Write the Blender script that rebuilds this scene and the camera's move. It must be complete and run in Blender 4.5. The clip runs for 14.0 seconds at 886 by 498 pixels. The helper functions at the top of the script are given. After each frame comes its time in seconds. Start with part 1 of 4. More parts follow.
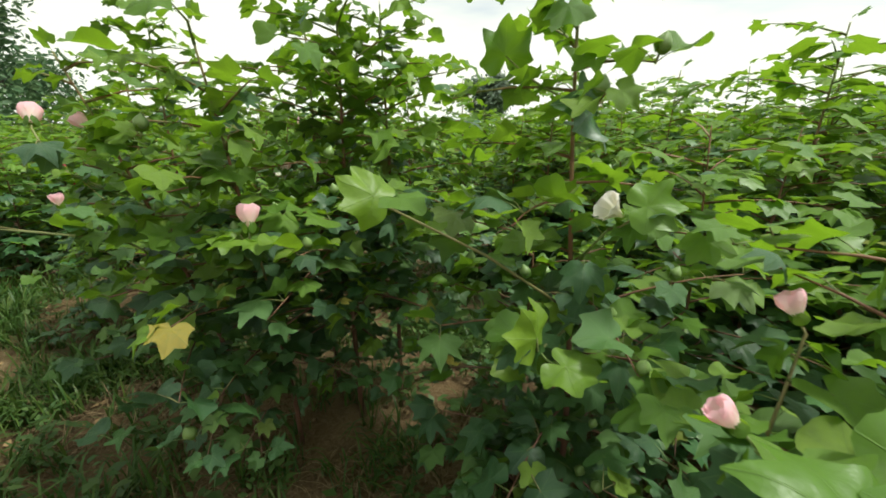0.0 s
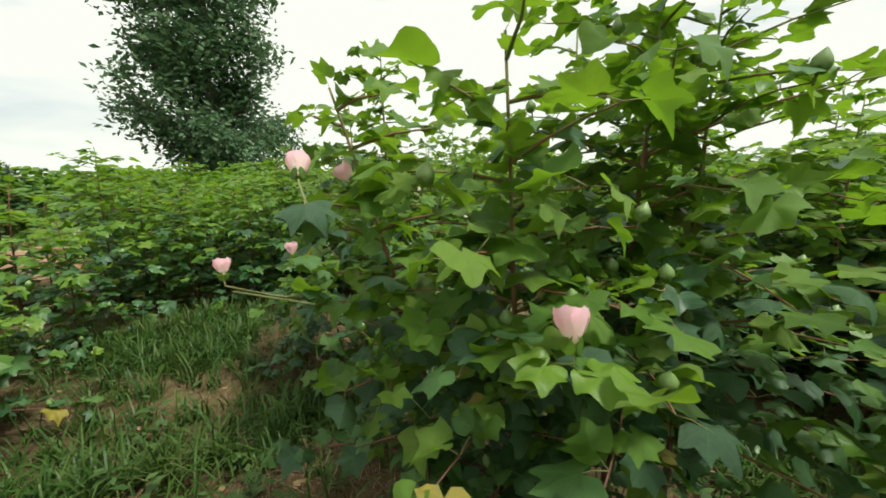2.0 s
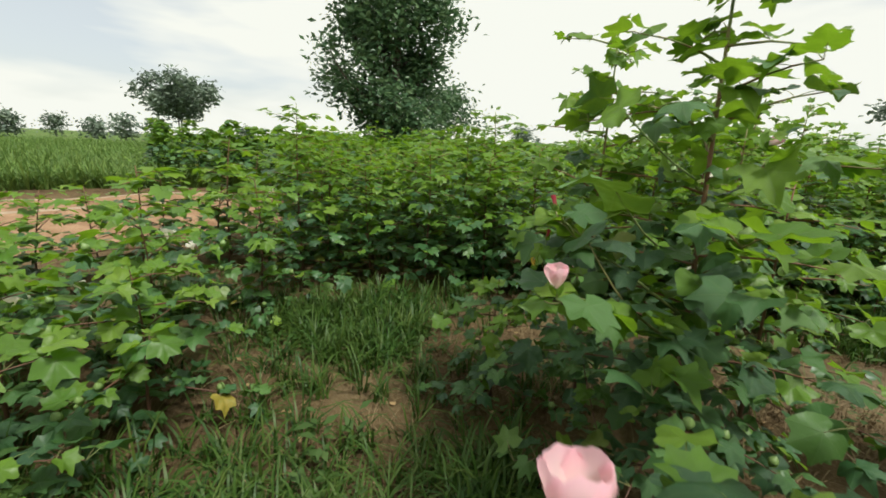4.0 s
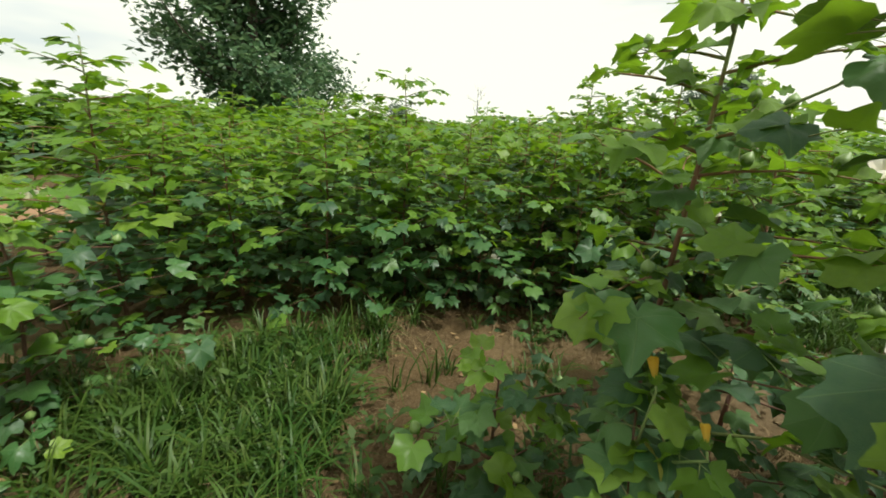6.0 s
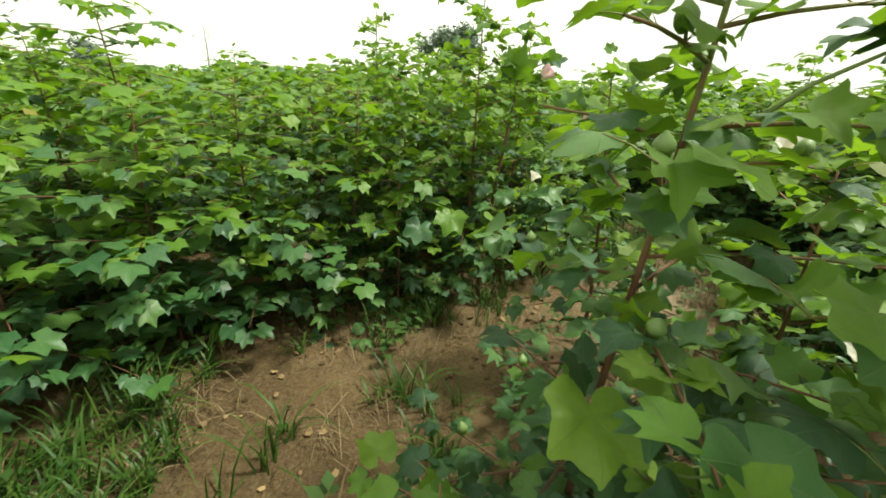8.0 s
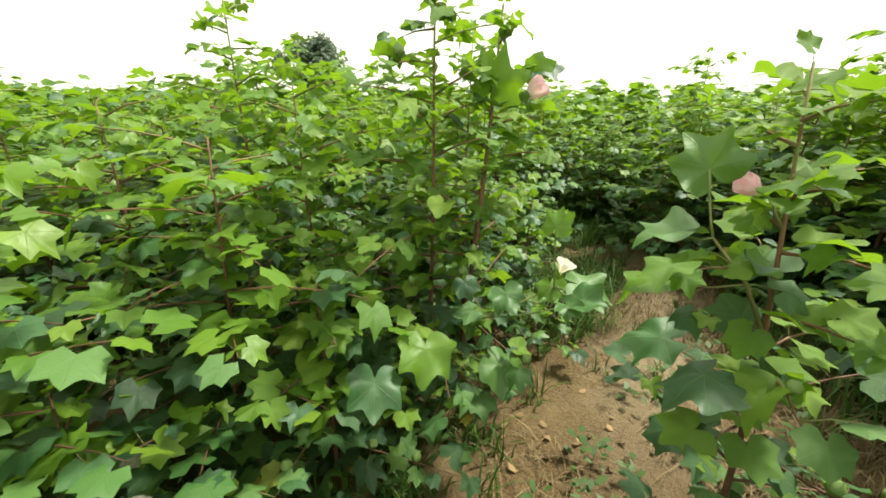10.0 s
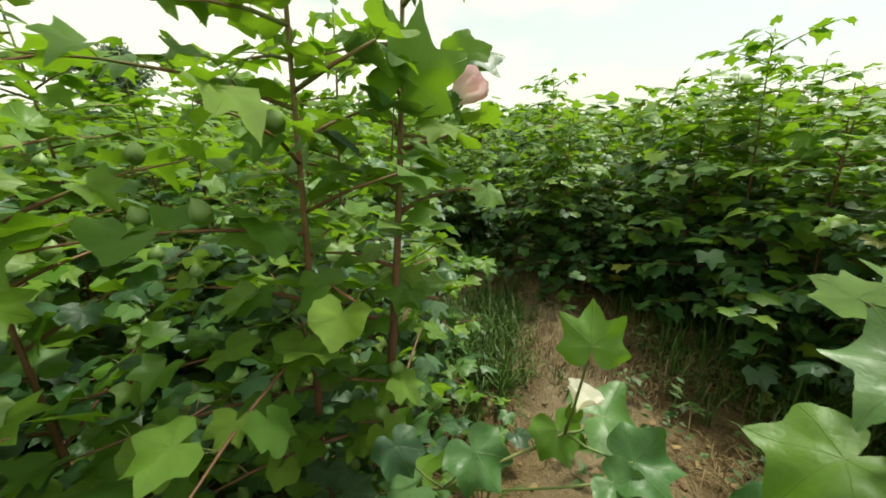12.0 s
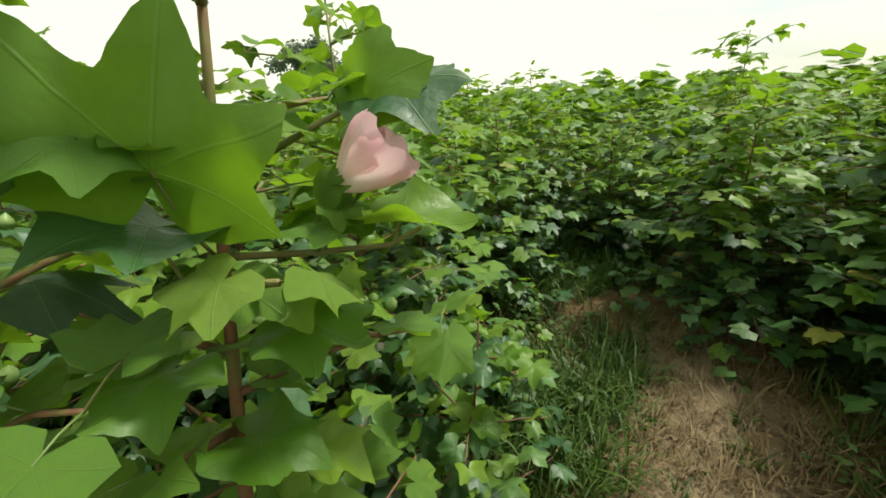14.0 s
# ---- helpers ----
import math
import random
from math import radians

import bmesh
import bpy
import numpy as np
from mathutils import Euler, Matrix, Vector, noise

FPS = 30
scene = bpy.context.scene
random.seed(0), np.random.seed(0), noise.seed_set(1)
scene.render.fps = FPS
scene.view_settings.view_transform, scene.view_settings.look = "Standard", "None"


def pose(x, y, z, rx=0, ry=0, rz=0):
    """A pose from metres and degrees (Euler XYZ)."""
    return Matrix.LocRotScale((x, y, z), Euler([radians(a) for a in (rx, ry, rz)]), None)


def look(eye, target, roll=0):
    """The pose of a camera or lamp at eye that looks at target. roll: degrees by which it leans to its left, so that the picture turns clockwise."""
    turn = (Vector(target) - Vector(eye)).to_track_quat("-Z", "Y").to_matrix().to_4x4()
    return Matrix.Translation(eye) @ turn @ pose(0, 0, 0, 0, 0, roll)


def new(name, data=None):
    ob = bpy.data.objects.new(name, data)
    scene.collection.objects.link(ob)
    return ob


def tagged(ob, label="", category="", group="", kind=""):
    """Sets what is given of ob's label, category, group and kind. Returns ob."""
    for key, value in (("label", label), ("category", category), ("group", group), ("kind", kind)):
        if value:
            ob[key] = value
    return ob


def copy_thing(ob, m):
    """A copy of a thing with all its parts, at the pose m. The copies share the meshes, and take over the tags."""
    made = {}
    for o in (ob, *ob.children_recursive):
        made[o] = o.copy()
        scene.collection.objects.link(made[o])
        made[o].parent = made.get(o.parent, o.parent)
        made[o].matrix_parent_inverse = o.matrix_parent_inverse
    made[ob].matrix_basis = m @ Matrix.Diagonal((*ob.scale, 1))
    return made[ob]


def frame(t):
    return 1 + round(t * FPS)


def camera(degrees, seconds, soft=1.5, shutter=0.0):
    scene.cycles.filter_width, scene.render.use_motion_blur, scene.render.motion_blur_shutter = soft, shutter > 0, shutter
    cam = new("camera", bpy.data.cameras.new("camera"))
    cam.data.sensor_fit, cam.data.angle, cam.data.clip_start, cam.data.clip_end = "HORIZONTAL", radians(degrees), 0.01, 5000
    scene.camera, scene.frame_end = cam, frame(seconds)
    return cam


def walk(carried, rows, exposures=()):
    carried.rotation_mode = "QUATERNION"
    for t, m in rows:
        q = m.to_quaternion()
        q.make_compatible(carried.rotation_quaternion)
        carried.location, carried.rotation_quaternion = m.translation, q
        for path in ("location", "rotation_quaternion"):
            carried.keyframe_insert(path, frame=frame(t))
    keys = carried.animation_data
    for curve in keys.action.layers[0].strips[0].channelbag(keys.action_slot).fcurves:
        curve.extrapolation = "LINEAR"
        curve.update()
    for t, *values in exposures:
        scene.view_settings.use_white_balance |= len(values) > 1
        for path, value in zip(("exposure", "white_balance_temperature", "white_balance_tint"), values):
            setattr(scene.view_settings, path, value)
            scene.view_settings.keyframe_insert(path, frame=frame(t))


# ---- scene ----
cam = camera(95.7, 14.0, soft=1.7, shutter=0.15)
PATH = [
    (0, (0.583, -0.144, 1.356), (0.53, 1.78, 0.812), 0.1),
    (0.5, (0.489, 0.038, 1.353), (0.253, 1.945, 0.796), -0.1),
    (1, (0.393, 0.089, 1.347), (-0.228, 1.885, 0.724), -1.7),
    (1.5, (0.268, 0.14, 1.362), (-0.428, 1.955, 0.893), 1.5),
    (2, (0.098, 0.24, 1.385), (-0.655, 2.056, 1.022), -0.5),
    (2.5, (-0.03, 0.25, 1.368), (-1.087, 1.879, 0.892), 0.6),
    (2.7, (-0.077, 0.248, 1.363), (-1.335, 1.724, 0.876), -0.7),
    (4.8, (-1.081, 1.055, 1.345), (-2.415, 2.462, 0.853), 3.4),
    (5, (-1.131, 1.079, 1.343), (-2.375, 2.557, 0.824), 3.3),
    (5.5, (-1.265, 1.162, 1.321), (-2.274, 2.794, 0.755), 5.2),
    (6, (-1.56, 1.332, 1.311), (-2.402, 3.059, 0.754), 3.6),
    (6.5, (-1.677, 1.441, 1.353), (-2.11, 3.32, 0.822), 5.4),
    (7, (-1.788, 1.562, 1.348), (-1.88, 3.464, 0.735), 5.5),
    (7.5, (-1.875, 1.674, 1.366), (-1.743, 3.544, 0.669), 3.9),
    (7.7, (-1.894, 1.727, 1.357), (-1.727, 3.586, 0.639), 3.5),
    (9.8, (-2.02, 2.904, 1.451), (-1.317, 4.643, 0.757), 0.6),
    (10, (-2.018, 2.999, 1.446), (-1.262, 4.725, 0.775), 0.1),
    (10.5, (-2.008, 3.204, 1.427), (-1.098, 4.839, 0.721), -0.6),
    (11, (-1.947, 3.393, 1.414), (-0.954, 5.008, 0.778), -1.4),
    (11.5, (-1.915, 3.586, 1.393), (-0.646, 5.017, 0.809), 0.8),
    (12, (-1.789, 3.664, 1.424), (-0.442, 5.023, 0.841), -0.2),
    (12.5, (-1.582, 3.802, 1.44), (-0.284, 5.218, 0.886), 0.9),
    (13, (-1.467, 3.812, 1.476), (-0.355, 5.384, 0.938), -3.1),
    (13.5, (-1.23, 3.872, 1.523), (-0.387, 5.594, 0.955), -4.9),
    (14, (-1.167, 3.885, 1.557), (-0.462, 5.627, 0.872), -3.1),
]
walk(cam, [(t, look(eye, target, roll)) for t, eye, target, roll in PATH],
     exposures=[(0.0, -0.02, 6200, 5), (0.5, 0.0, 6400, 10), (1.0, 0.32, 6600, 10), (1.5, 0.02, 6250, 4), (2.0, -0.14, 6150, 6), (2.5, -0.24, 6150, 11), (5.0, -0.18, 6250, 7), (6.5, 0.0, 6400, 4),
                (7.5, 0.15, 6500, 0), (9.0, 0.5, 6600, 2), (10.0, 0.6, 6650, 4), (10.5, 0.33, 6700, 0), (11.0, 0.3, 6500, -10), (11.5, 0.08, 6600, -6), (12.5, 0.05, 6800, -3), (13.0, 0.0, 6900, -6), (13.5, -0.12, 6700, -3), (14.0, 0.0, 6600, 3)])

# ---- light: a bright hazy sky with thin cloud, and a soft sun behind it ----
SUN_AZ, SUN_EL = -94.0, 62.0          # degrees left of +y, and height
world = bpy.data.worlds.new("hazy_sky")
scene.world = world
world.use_nodes = True
wt = world.node_tree
wt.nodes.clear()


def wnode(kind, **values):
    n = wt.nodes.new(kind)
    for key, value in values.items():
        n.inputs[key].default_value = value
    return n


sky = wt.nodes.new("ShaderNodeTexSky")
sky.sky_type, sky.sun_disc = "NISHITA", False
sky.sun_elevation, sky.sun_rotation = radians(SUN_EL), radians(-SUN_AZ)
sky.dust_density, sky.air_density = 2.0, 1.0
sky_mul = wnode("ShaderNodeVectorMath")
sky_mul.operation = "SCALE"
sky_mul.inputs["Scale"].default_value = 0.15
wt.links.new(sky.outputs["Color"], sky_mul.inputs[0])
tc = wt.nodes.new("ShaderNodeTexCoord")
stretch = wt.nodes.new("ShaderNodeMapping")
stretch.inputs["Scale"].default_value = (1.0, 1.0, 4.0)
stretch.inputs["Location"].default_value = (0.35, 0.6, 0.2)
wt.links.new(tc.outputs["Generated"], stretch.inputs["Vector"])
cloud = wnode("ShaderNodeTexNoise", Scale=1.1, Detail=5.0, Roughness=0.55)
wt.links.new(stretch.outputs["Vector"], cloud.inputs["Vector"])
cover = wnode("ShaderNodeMapRange")
cover.inputs["From Min"].default_value, cover.inputs["From Max"].default_value = 0.40, 0.50
cover.inputs["To Min"].default_value, cover.inputs["To Max"].default_value = 0.58, 1.0
wt.links.new(cloud.outputs["Fac"], cover.inputs["Value"])
blend = wt.nodes.new("ShaderNodeMix")
blend.data_type = "RGBA"
blend.inputs[7].default_value = (1.14, 1.12, 0.98, 1)
wt.links.new(cover.outputs["Result"], blend.inputs[0])
wt.links.new(sky_mul.outputs[0], blend.inputs[6])
back = wnode("ShaderNodeBackground", Strength=1.0)
wt.links.new(blend.outputs[2], back.inputs["Color"])
out = wt.nodes.new("ShaderNodeOutputWorld")
wt.links.new(back.outputs[0], out.inputs[0])

sun_data = bpy.data.lights.new("sun", "SUN")
sun_data.energy, sun_data.angle, sun_data.color = 5.0, radians(10), (1.0, 0.95, 0.86)
sun = new("sun", sun_data)
a, e = radians(SUN_AZ), radians(SUN_EL)
sun.matrix_world = look((-30 * math.sin(a) * math.cos(e), 30 * math.cos(a) * math.cos(e), 30 * math.sin(e)), (0, 0, 0))


# ---- materials ----
def material(name):
    m = bpy.data.materials.new(name)
    m.use_nodes = True
    nt = m.node_tree
    nt.nodes.clear()
    return m, nt


def node(nt, kind, **values):
    n = nt.nodes.new(kind)
    for key, value in values.items():
        n.inputs[key.replace("_", " ")].default_value = value
    return n


def calc(nt, op, a, b=None, c=None):
    n = nt.nodes.new("ShaderNodeMath")
    n.operation = op
    for i, v in enumerate((a, b, c)):
        if v is None:
            continue
        if isinstance(v, (int, float)):
            n.inputs[i].default_value = v
        else:
            nt.links.new(v, n.inputs[i])
    return n.outputs[0]


def ramp(nt, fac, stops):
    n = nt.nodes.new("ShaderNodeValToRGB")
    els = n.color_ramp.elements
    while len(els) < len(stops):
        els.new(0.5)
    for el, (pos, col) in zip(els, stops):
        el.position, el.color = pos, (*col, 1)
    nt.links.new(fac, n.inputs[0])
    return n.outputs[0]


def mix(nt, fac, a, b, blend_type="MIX"):
    n = nt.nodes.new("ShaderNodeMix")
    n.data_type, n.blend_type = "RGBA", blend_type
    for i, v in ((0, fac), (6, a), (7, b)):
        if isinstance(v, (int, float)):
            n.inputs[i].default_value = v
        elif isinstance(v, tuple):
            n.inputs[i].default_value = (*v, 1)
        else:
            nt.links.new(v, n.inputs[i])
    return n.outputs[2]


def span(nt, value, f0, f1, t0=0.0, t1=1.0):
    n = node(nt, "ShaderNodeMapRange", From_Min=f0, From_Max=f1, To_Min=t0, To_Max=t1)
    nt.links.new(value, n.inputs["Value"])
    return n.outputs["Result"]


def noise_of(nt, scale, detail=4.0, rough=0.55, coords="Object"):
    tcn = nt.nodes.new("ShaderNodeTexCoord")
    n = node(nt, "ShaderNodeTexNoise", Scale=scale, Detail=detail, Roughness=rough)
    nt.links.new(tcn.outputs[coords], n.inputs["Vector"])
    return n.outputs["Fac"]


def world_noise(nt, scale, detail=4.0, rough=0.55):
    g = nt.nodes.new("ShaderNodeNewGeometry")
    n = node(nt, "ShaderNodeTexNoise", Scale=scale, Detail=detail, Roughness=rough)
    nt.links.new(g.outputs["Position"], n.inputs["Vector"])
    return n.outputs["Fac"]


def chance(nt):
    """One random number a piece, whether it is an object or an island of a joined mesh."""
    o, g = nt.nodes.new("ShaderNodeObjectInfo"), nt.nodes.new("ShaderNodeNewGeometry")
    return calc(nt, "FRACT", calc(nt, "ADD", o.outputs["Random"], g.outputs["Random Per Island"]))


def finish(nt, color, rough=0.6, translucent=0.0, tcolor=None, bump=None, bump_strength=0.3, distance=0.01, metal=0.0, specular=0.5):
    p = node(nt, "ShaderNodeBsdfPrincipled", Metallic=metal)
    p.inputs["Specular IOR Level"].default_value = specular
    for key, v in (("Base Color", color), ("Roughness", rough)):
        if isinstance(v, (int, float)):
            p.inputs[key].default_value = v
        elif isinstance(v, tuple):
            p.inputs[key].default_value = (*v, 1)
        else:
            nt.links.new(v, p.inputs[key])
    if bump is not None:
        b = node(nt, "ShaderNodeBump", Strength=bump_strength, Distance=distance)
        nt.links.new(bump, b.inputs["Height"])
        nt.links.new(b.outputs[0], p.inputs["Normal"])
    o = nt.nodes.new("ShaderNodeOutputMaterial")
    if translucent:
        t = nt.nodes.new("ShaderNodeBsdfTranslucent")
        source = tcolor if tcolor is not None else color
        if isinstance(source, tuple):
            t.inputs["Color"].default_value = (*source, 1)
        else:
            nt.links.new(source, t.inputs["Color"])
        mx = node(nt, "ShaderNodeMixShader")
        mx.inputs[0].default_value = translucent
        nt.links.new(p.outputs[0], mx.inputs[1])
        nt.links.new(t.outputs[0], mx.inputs[2])
        nt.links.new(mx.outputs[0], o.inputs[0])
    else:
        nt.links.new(p.outputs[0], o.inputs[0])


def leaf_material(name, young):
    """Cotton leaf: dull green with paler palmate veins; the uv runs from the petiole outwards."""
    m, nt = material(name)
    uv = nt.nodes.new("ShaderNodeUVMap")
    uv.uv_map = "blade"
    sep = nt.nodes.new("ShaderNodeSeparateXYZ")
    nt.links.new(uv.outputs[0], sep.inputs[0])
    x = calc(nt, "ABSOLUTE", calc(nt, "MULTIPLY_ADD", sep.outputs[0], 2.0, -1.0))
    y = calc(nt, "MULTIPLY_ADD", sep.outputs[1], 2.0, -1.0)
    vein = None
    for angle, width in ((0, 0.016), (48, 0.013), (101, 0.011)):
        s, c = math.sin(radians(angle)), math.cos(radians(angle))
        off = calc(nt, "ABSOLUTE", calc(nt, "SUBTRACT", calc(nt, "MULTIPLY", x, c), calc(nt, "MULTIPLY", y, s)))
        ahead = calc(nt, "ADD", calc(nt, "MULTIPLY", x, s), calc(nt, "MULTIPLY", y, c))
        one = calc(nt, "MULTIPLY", span(nt, off, width, width * 0.3), span(nt, ahead, -0.02, 0.02))
        vein = one if vein is None else calc(nt, "MAXIMUM", vein, one)
    # fine side veins
    r = chance(nt)
    fine = noise_of(nt, 60, 3.0)
    broad = world_noise(nt, 5.0, 3.0)
    # Young and old leaf tones, spread further apart to carry top light and shade below.
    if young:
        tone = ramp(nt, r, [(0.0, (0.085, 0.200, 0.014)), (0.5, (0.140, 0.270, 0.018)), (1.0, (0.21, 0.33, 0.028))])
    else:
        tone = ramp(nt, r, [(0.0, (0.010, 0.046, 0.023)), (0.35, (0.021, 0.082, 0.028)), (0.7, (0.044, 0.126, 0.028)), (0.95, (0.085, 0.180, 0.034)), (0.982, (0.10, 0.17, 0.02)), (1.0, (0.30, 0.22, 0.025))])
    tone = mix(nt, span(nt, broad, 0.3, 0.75, 0.0, 0.22), tone, (0.04, 0.080, 0.022))
    tone = mix(nt, span(nt, fine, 0.35, 0.7, 0.0, 0.22), tone, (0.075, 0.145, 0.028))
    blotch = noise_of(nt, 7.0, 4.0, 0.6)
    tone = mix(nt, span(nt, blotch, 0.4, 0.72, 0.0, 0.30), tone, (0.080, 0.135, 0.042))
    spots = node(nt, "ShaderNodeTexVoronoi", Scale=13.0)
    nt.links.new(uv.outputs[0], spots.inputs["Vector"])
    eaten = calc(nt, "MULTIPLY", span(nt, spots.outputs["Distance"], 0.13, 0.07), span(nt, blotch, 0.55, 0.62))
    tone = mix(nt, calc(nt, "MULTIPLY", eaten, 0.6), tone, (0.11, 0.085, 0.03))
    tone = mix(nt, calc(nt, "MULTIPLY", vein, 0.30), tone, (0.15, 0.24, 0.07))
    through_tone = mix(nt, 0.55, tone, (0.34, 0.58, 0.015), "MIX")
    finish(nt, tone, rough=span(nt, fine, 0.3, 0.7, 0.40, 0.58), translucent=0.40 if young else 0.15, tcolor=through_tone,
           bump=calc(nt, "ADD", calc(nt, "MULTIPLY", vein, -0.6), fine), bump_strength=0.5, distance=0.004, specular=0.5)
    return m


LEAF = leaf_material("cotton_leaf", False)
YOUNG = leaf_material("young_cotton_leaf", True)

STEM, nt = material("cotton_stem")
g = nt.nodes.new("ShaderNodeNewGeometry")
sp = nt.nodes.new("ShaderNodeSeparateXYZ")
nt.links.new(g.outputs["Position"], sp.inputs[0])
age = calc(nt, "ADD", span(nt, sp.outputs[2], 1.75, 0.55), span(nt, world_noise(nt, 18), 0.3, 0.7, -0.3, 0.3))
finish(nt, ramp(nt, age, [(0.0, (0.16, 0.20, 0.05)), (0.4, (0.20, 0.095, 0.045)), (1.0, (0.11, 0.05, 0.03))]), rough=0.65,
       bump=world_noise(nt, 90), bump_strength=0.4, distance=0.003)

PETIOLE, nt = material("petiole")
finish(nt, mix(nt, chance(nt), (0.19, 0.27, 0.08), (0.24, 0.20, 0.08)), rough=0.55, translucent=0.15)


def petal_material(name, base, tip):
    m, nt = material(name)
    uv = nt.nodes.new("ShaderNodeUVMap")
    uv.uv_map = "blade"
    sep = nt.nodes.new("ShaderNodeSeparateXYZ")
    nt.links.new(uv.outputs[0], sep.inputs[0])
    wave = node(nt, "ShaderNodeTexWave", Scale=9.0, Distortion=2.0)
    nt.links.new(uv.outputs[0], wave.inputs["Vector"])
    tone = mix(nt, span(nt, sep.outputs[1], 0.1, 0.95), base, tip)
    tone = mix(nt, calc(nt, "MULTIPLY", wave.outputs["Fac"], 0.18), tone, tip)
    finish(nt, tone, rough=0.6, translucent=0.5, bump=wave.outputs["Fac"], bump_strength=0.15, distance=0.002, specular=0.2)
    return m


PINK = petal_material("pink_petal", (0.94, 0.84, 0.72), (0.96, 0.62, 0.69))
CREAM = petal_material("cream_petal", (0.76, 0.74, 0.50), (0.84, 0.80, 0.72))
ROSE = petal_material("withered_rose_petal", (0.50, 0.12, 0.12), (0.45, 0.05, 0.08))
YELLOW = petal_material("withered_yellow_petal", (0.70, 0.52, 0.10), (0.75, 0.50, 0.06))

BOLL, nt = material("green_boll")
finish(nt, mix(nt, span(nt, noise_of(nt, 90), 0.4, 0.7), (0.14, 0.23, 0.06), (0.22, 0.30, 0.10)), rough=0.45,
       bump=noise_of(nt, 200), bump_strength=0.2, distance=0.001)

SOIL, nt = material("dry_soil")
big, fine, grit = world_noise(nt, 0.9, 5.0), world_noise(nt, 9.0, 6.0, 0.65), world_noise(nt, 60.0, 5.0, 0.7)
tone = ramp(nt, big, [(0.28, (0.070, 0.044, 0.020)), (0.5, (0.145, 0.098, 0.044)), (0.72, (0.250, 0.185, 0.092))])
tone = mix(nt, span(nt, fine, 0.35, 0.7), mix(nt, 0.5, tone, (0.085, 0.054, 0.028)), tone)
tone = mix(nt, span(nt, grit, 0.45, 0.75, 0.0, 0.45), tone, (0.28, 0.215, 0.135))
# the trodden strip is paler and finer
gp = nt.nodes.new("ShaderNodeNewGeometry")
sxyz = nt.nodes.new("ShaderNodeSeparateXYZ")
nt.links.new(gp.outputs["Position"], sxyz.inputs[0])
across = calc(nt, "ADD", calc(nt, "MULTIPLY", sxyz.outputs[0], -0.625), calc(nt, "MULTIPLY", sxyz.outputs[1], 0.78))
along = calc(nt, "ADD", calc(nt, "MULTIPLY", sxyz.outputs[0], 0.78), calc(nt, "MULTIPLY", sxyz.outputs[1], 0.625))
off = calc(nt, "ADD", calc(nt, "ABSOLUTE", calc(nt, "SUBTRACT", across, 3.42)), span(nt, fine, 0.3, 0.7, -0.15, 0.15))
trodden = calc(nt, "MULTIPLY", span(nt, off, 0.42, 0.10), span(nt, along, 1.4, 2.6))
tone = mix(nt, calc(nt, "MULTIPLY", trodden, 0.6), tone, (0.33, 0.265, 0.175))
cells = node(nt, "ShaderNodeTexVoronoi", Scale=14.0)
cells.feature = "DISTANCE_TO_EDGE"
cells.inputs["Randomness"].default_value = 1.0
gg = nt.nodes.new("ShaderNodeNewGeometry")
bent = node(nt, "ShaderNodeTexNoise", Scale=11.0, Detail=3.0)
nt.links.new(gg.outputs["Position"], bent.inputs["Vector"])
nt.links.new(mix(nt, 0.12, gg.outputs["Position"], bent.outputs["Color"]), cells.inputs["Vector"])
crack = calc(nt, "MAXIMUM", span(nt, cells.outputs["Distance"], 0.0, 0.03), span(nt, world_noise(nt, 4.0, 3.0), 0.62, 0.5))
tone = mix(nt, span(nt, crack, 0.0, 1.0, 0.25, 0.0), tone, (0.06, 0.038, 0.02))
height = calc(nt, "ADD", calc(nt, "ADD", calc(nt, "MULTIPLY", fine, 1.2), calc(nt, "MULTIPLY", grit, 0.5)), calc(nt, "MULTIPLY", crack, 0.25))
finish(nt, tone, rough=0.95, bump=height, bump_strength=0.9, distance=0.05, specular=0.12)

FARSOIL, nt = material("distant_field")
tone = ramp(nt, world_noise(nt, 0.06, 5.0), [(0.3, (0.10, 0.15, 0.045)), (0.55, (0.12, 0.19, 0.05)), (0.75, (0.20, 0.19, 0.08))])
finish(nt, tone, rough=0.95, bump=world_noise(nt, 6.0), bump_strength=1.0, distance=0.3, specular=0.1)


def blade_material(name, low, mid, high, trans=0.3, rough=0.5):
    m, nt = material(name)
    r = chance(nt)
    tone = ramp(nt, r, [(0.0, low), (0.5, mid), (1.0, high)])
    tone = mix(nt, span(nt, world_noise(nt, 2.5), 0.35, 0.7, 0.0, 0.4), tone, high)
    finish(nt, tone, rough=rough, translucent=trans, specular=0.35)
    return m


GRASS = blade_material("grass_blade", (0.019, 0.062, 0.008), (0.042, 0.104, 0.012), (0.086, 0.132, 0.022))
STRAW = blade_material("dry_straw", (0.10, 0.066, 0.032), (0.17, 0.120, 0.057), (0.27, 0.20, 0.105), 0.1, 0.8)
WEED = blade_material("weed_leaf", (0.03, 0.075, 0.015), (0.05, 0.105, 0.022), (0.085, 0.14, 0.034))
TREELEAF = blade_material("tree_leaf", (0.055, 0.120, 0.058), (0.090, 0.175, 0.080), (0.16, 0.24, 0.105), 0.38, 0.4)
# Far trees: haze is put into the leaf colour, paler and greyer than TREELEAF.
HAZEDLEAF = blade_material("hazy_tree_leaf", (0.110, 0.155, 0.115), (0.145, 0.195, 0.140), (0.19, 0.235, 0.160), 0.2, 0.6)
CROP = blade_material("fodder_crop_blade", (0.065, 0.14, 0.026), (0.11, 0.20, 0.036), (0.17, 0.25, 0.05), 0.3, 0.6)
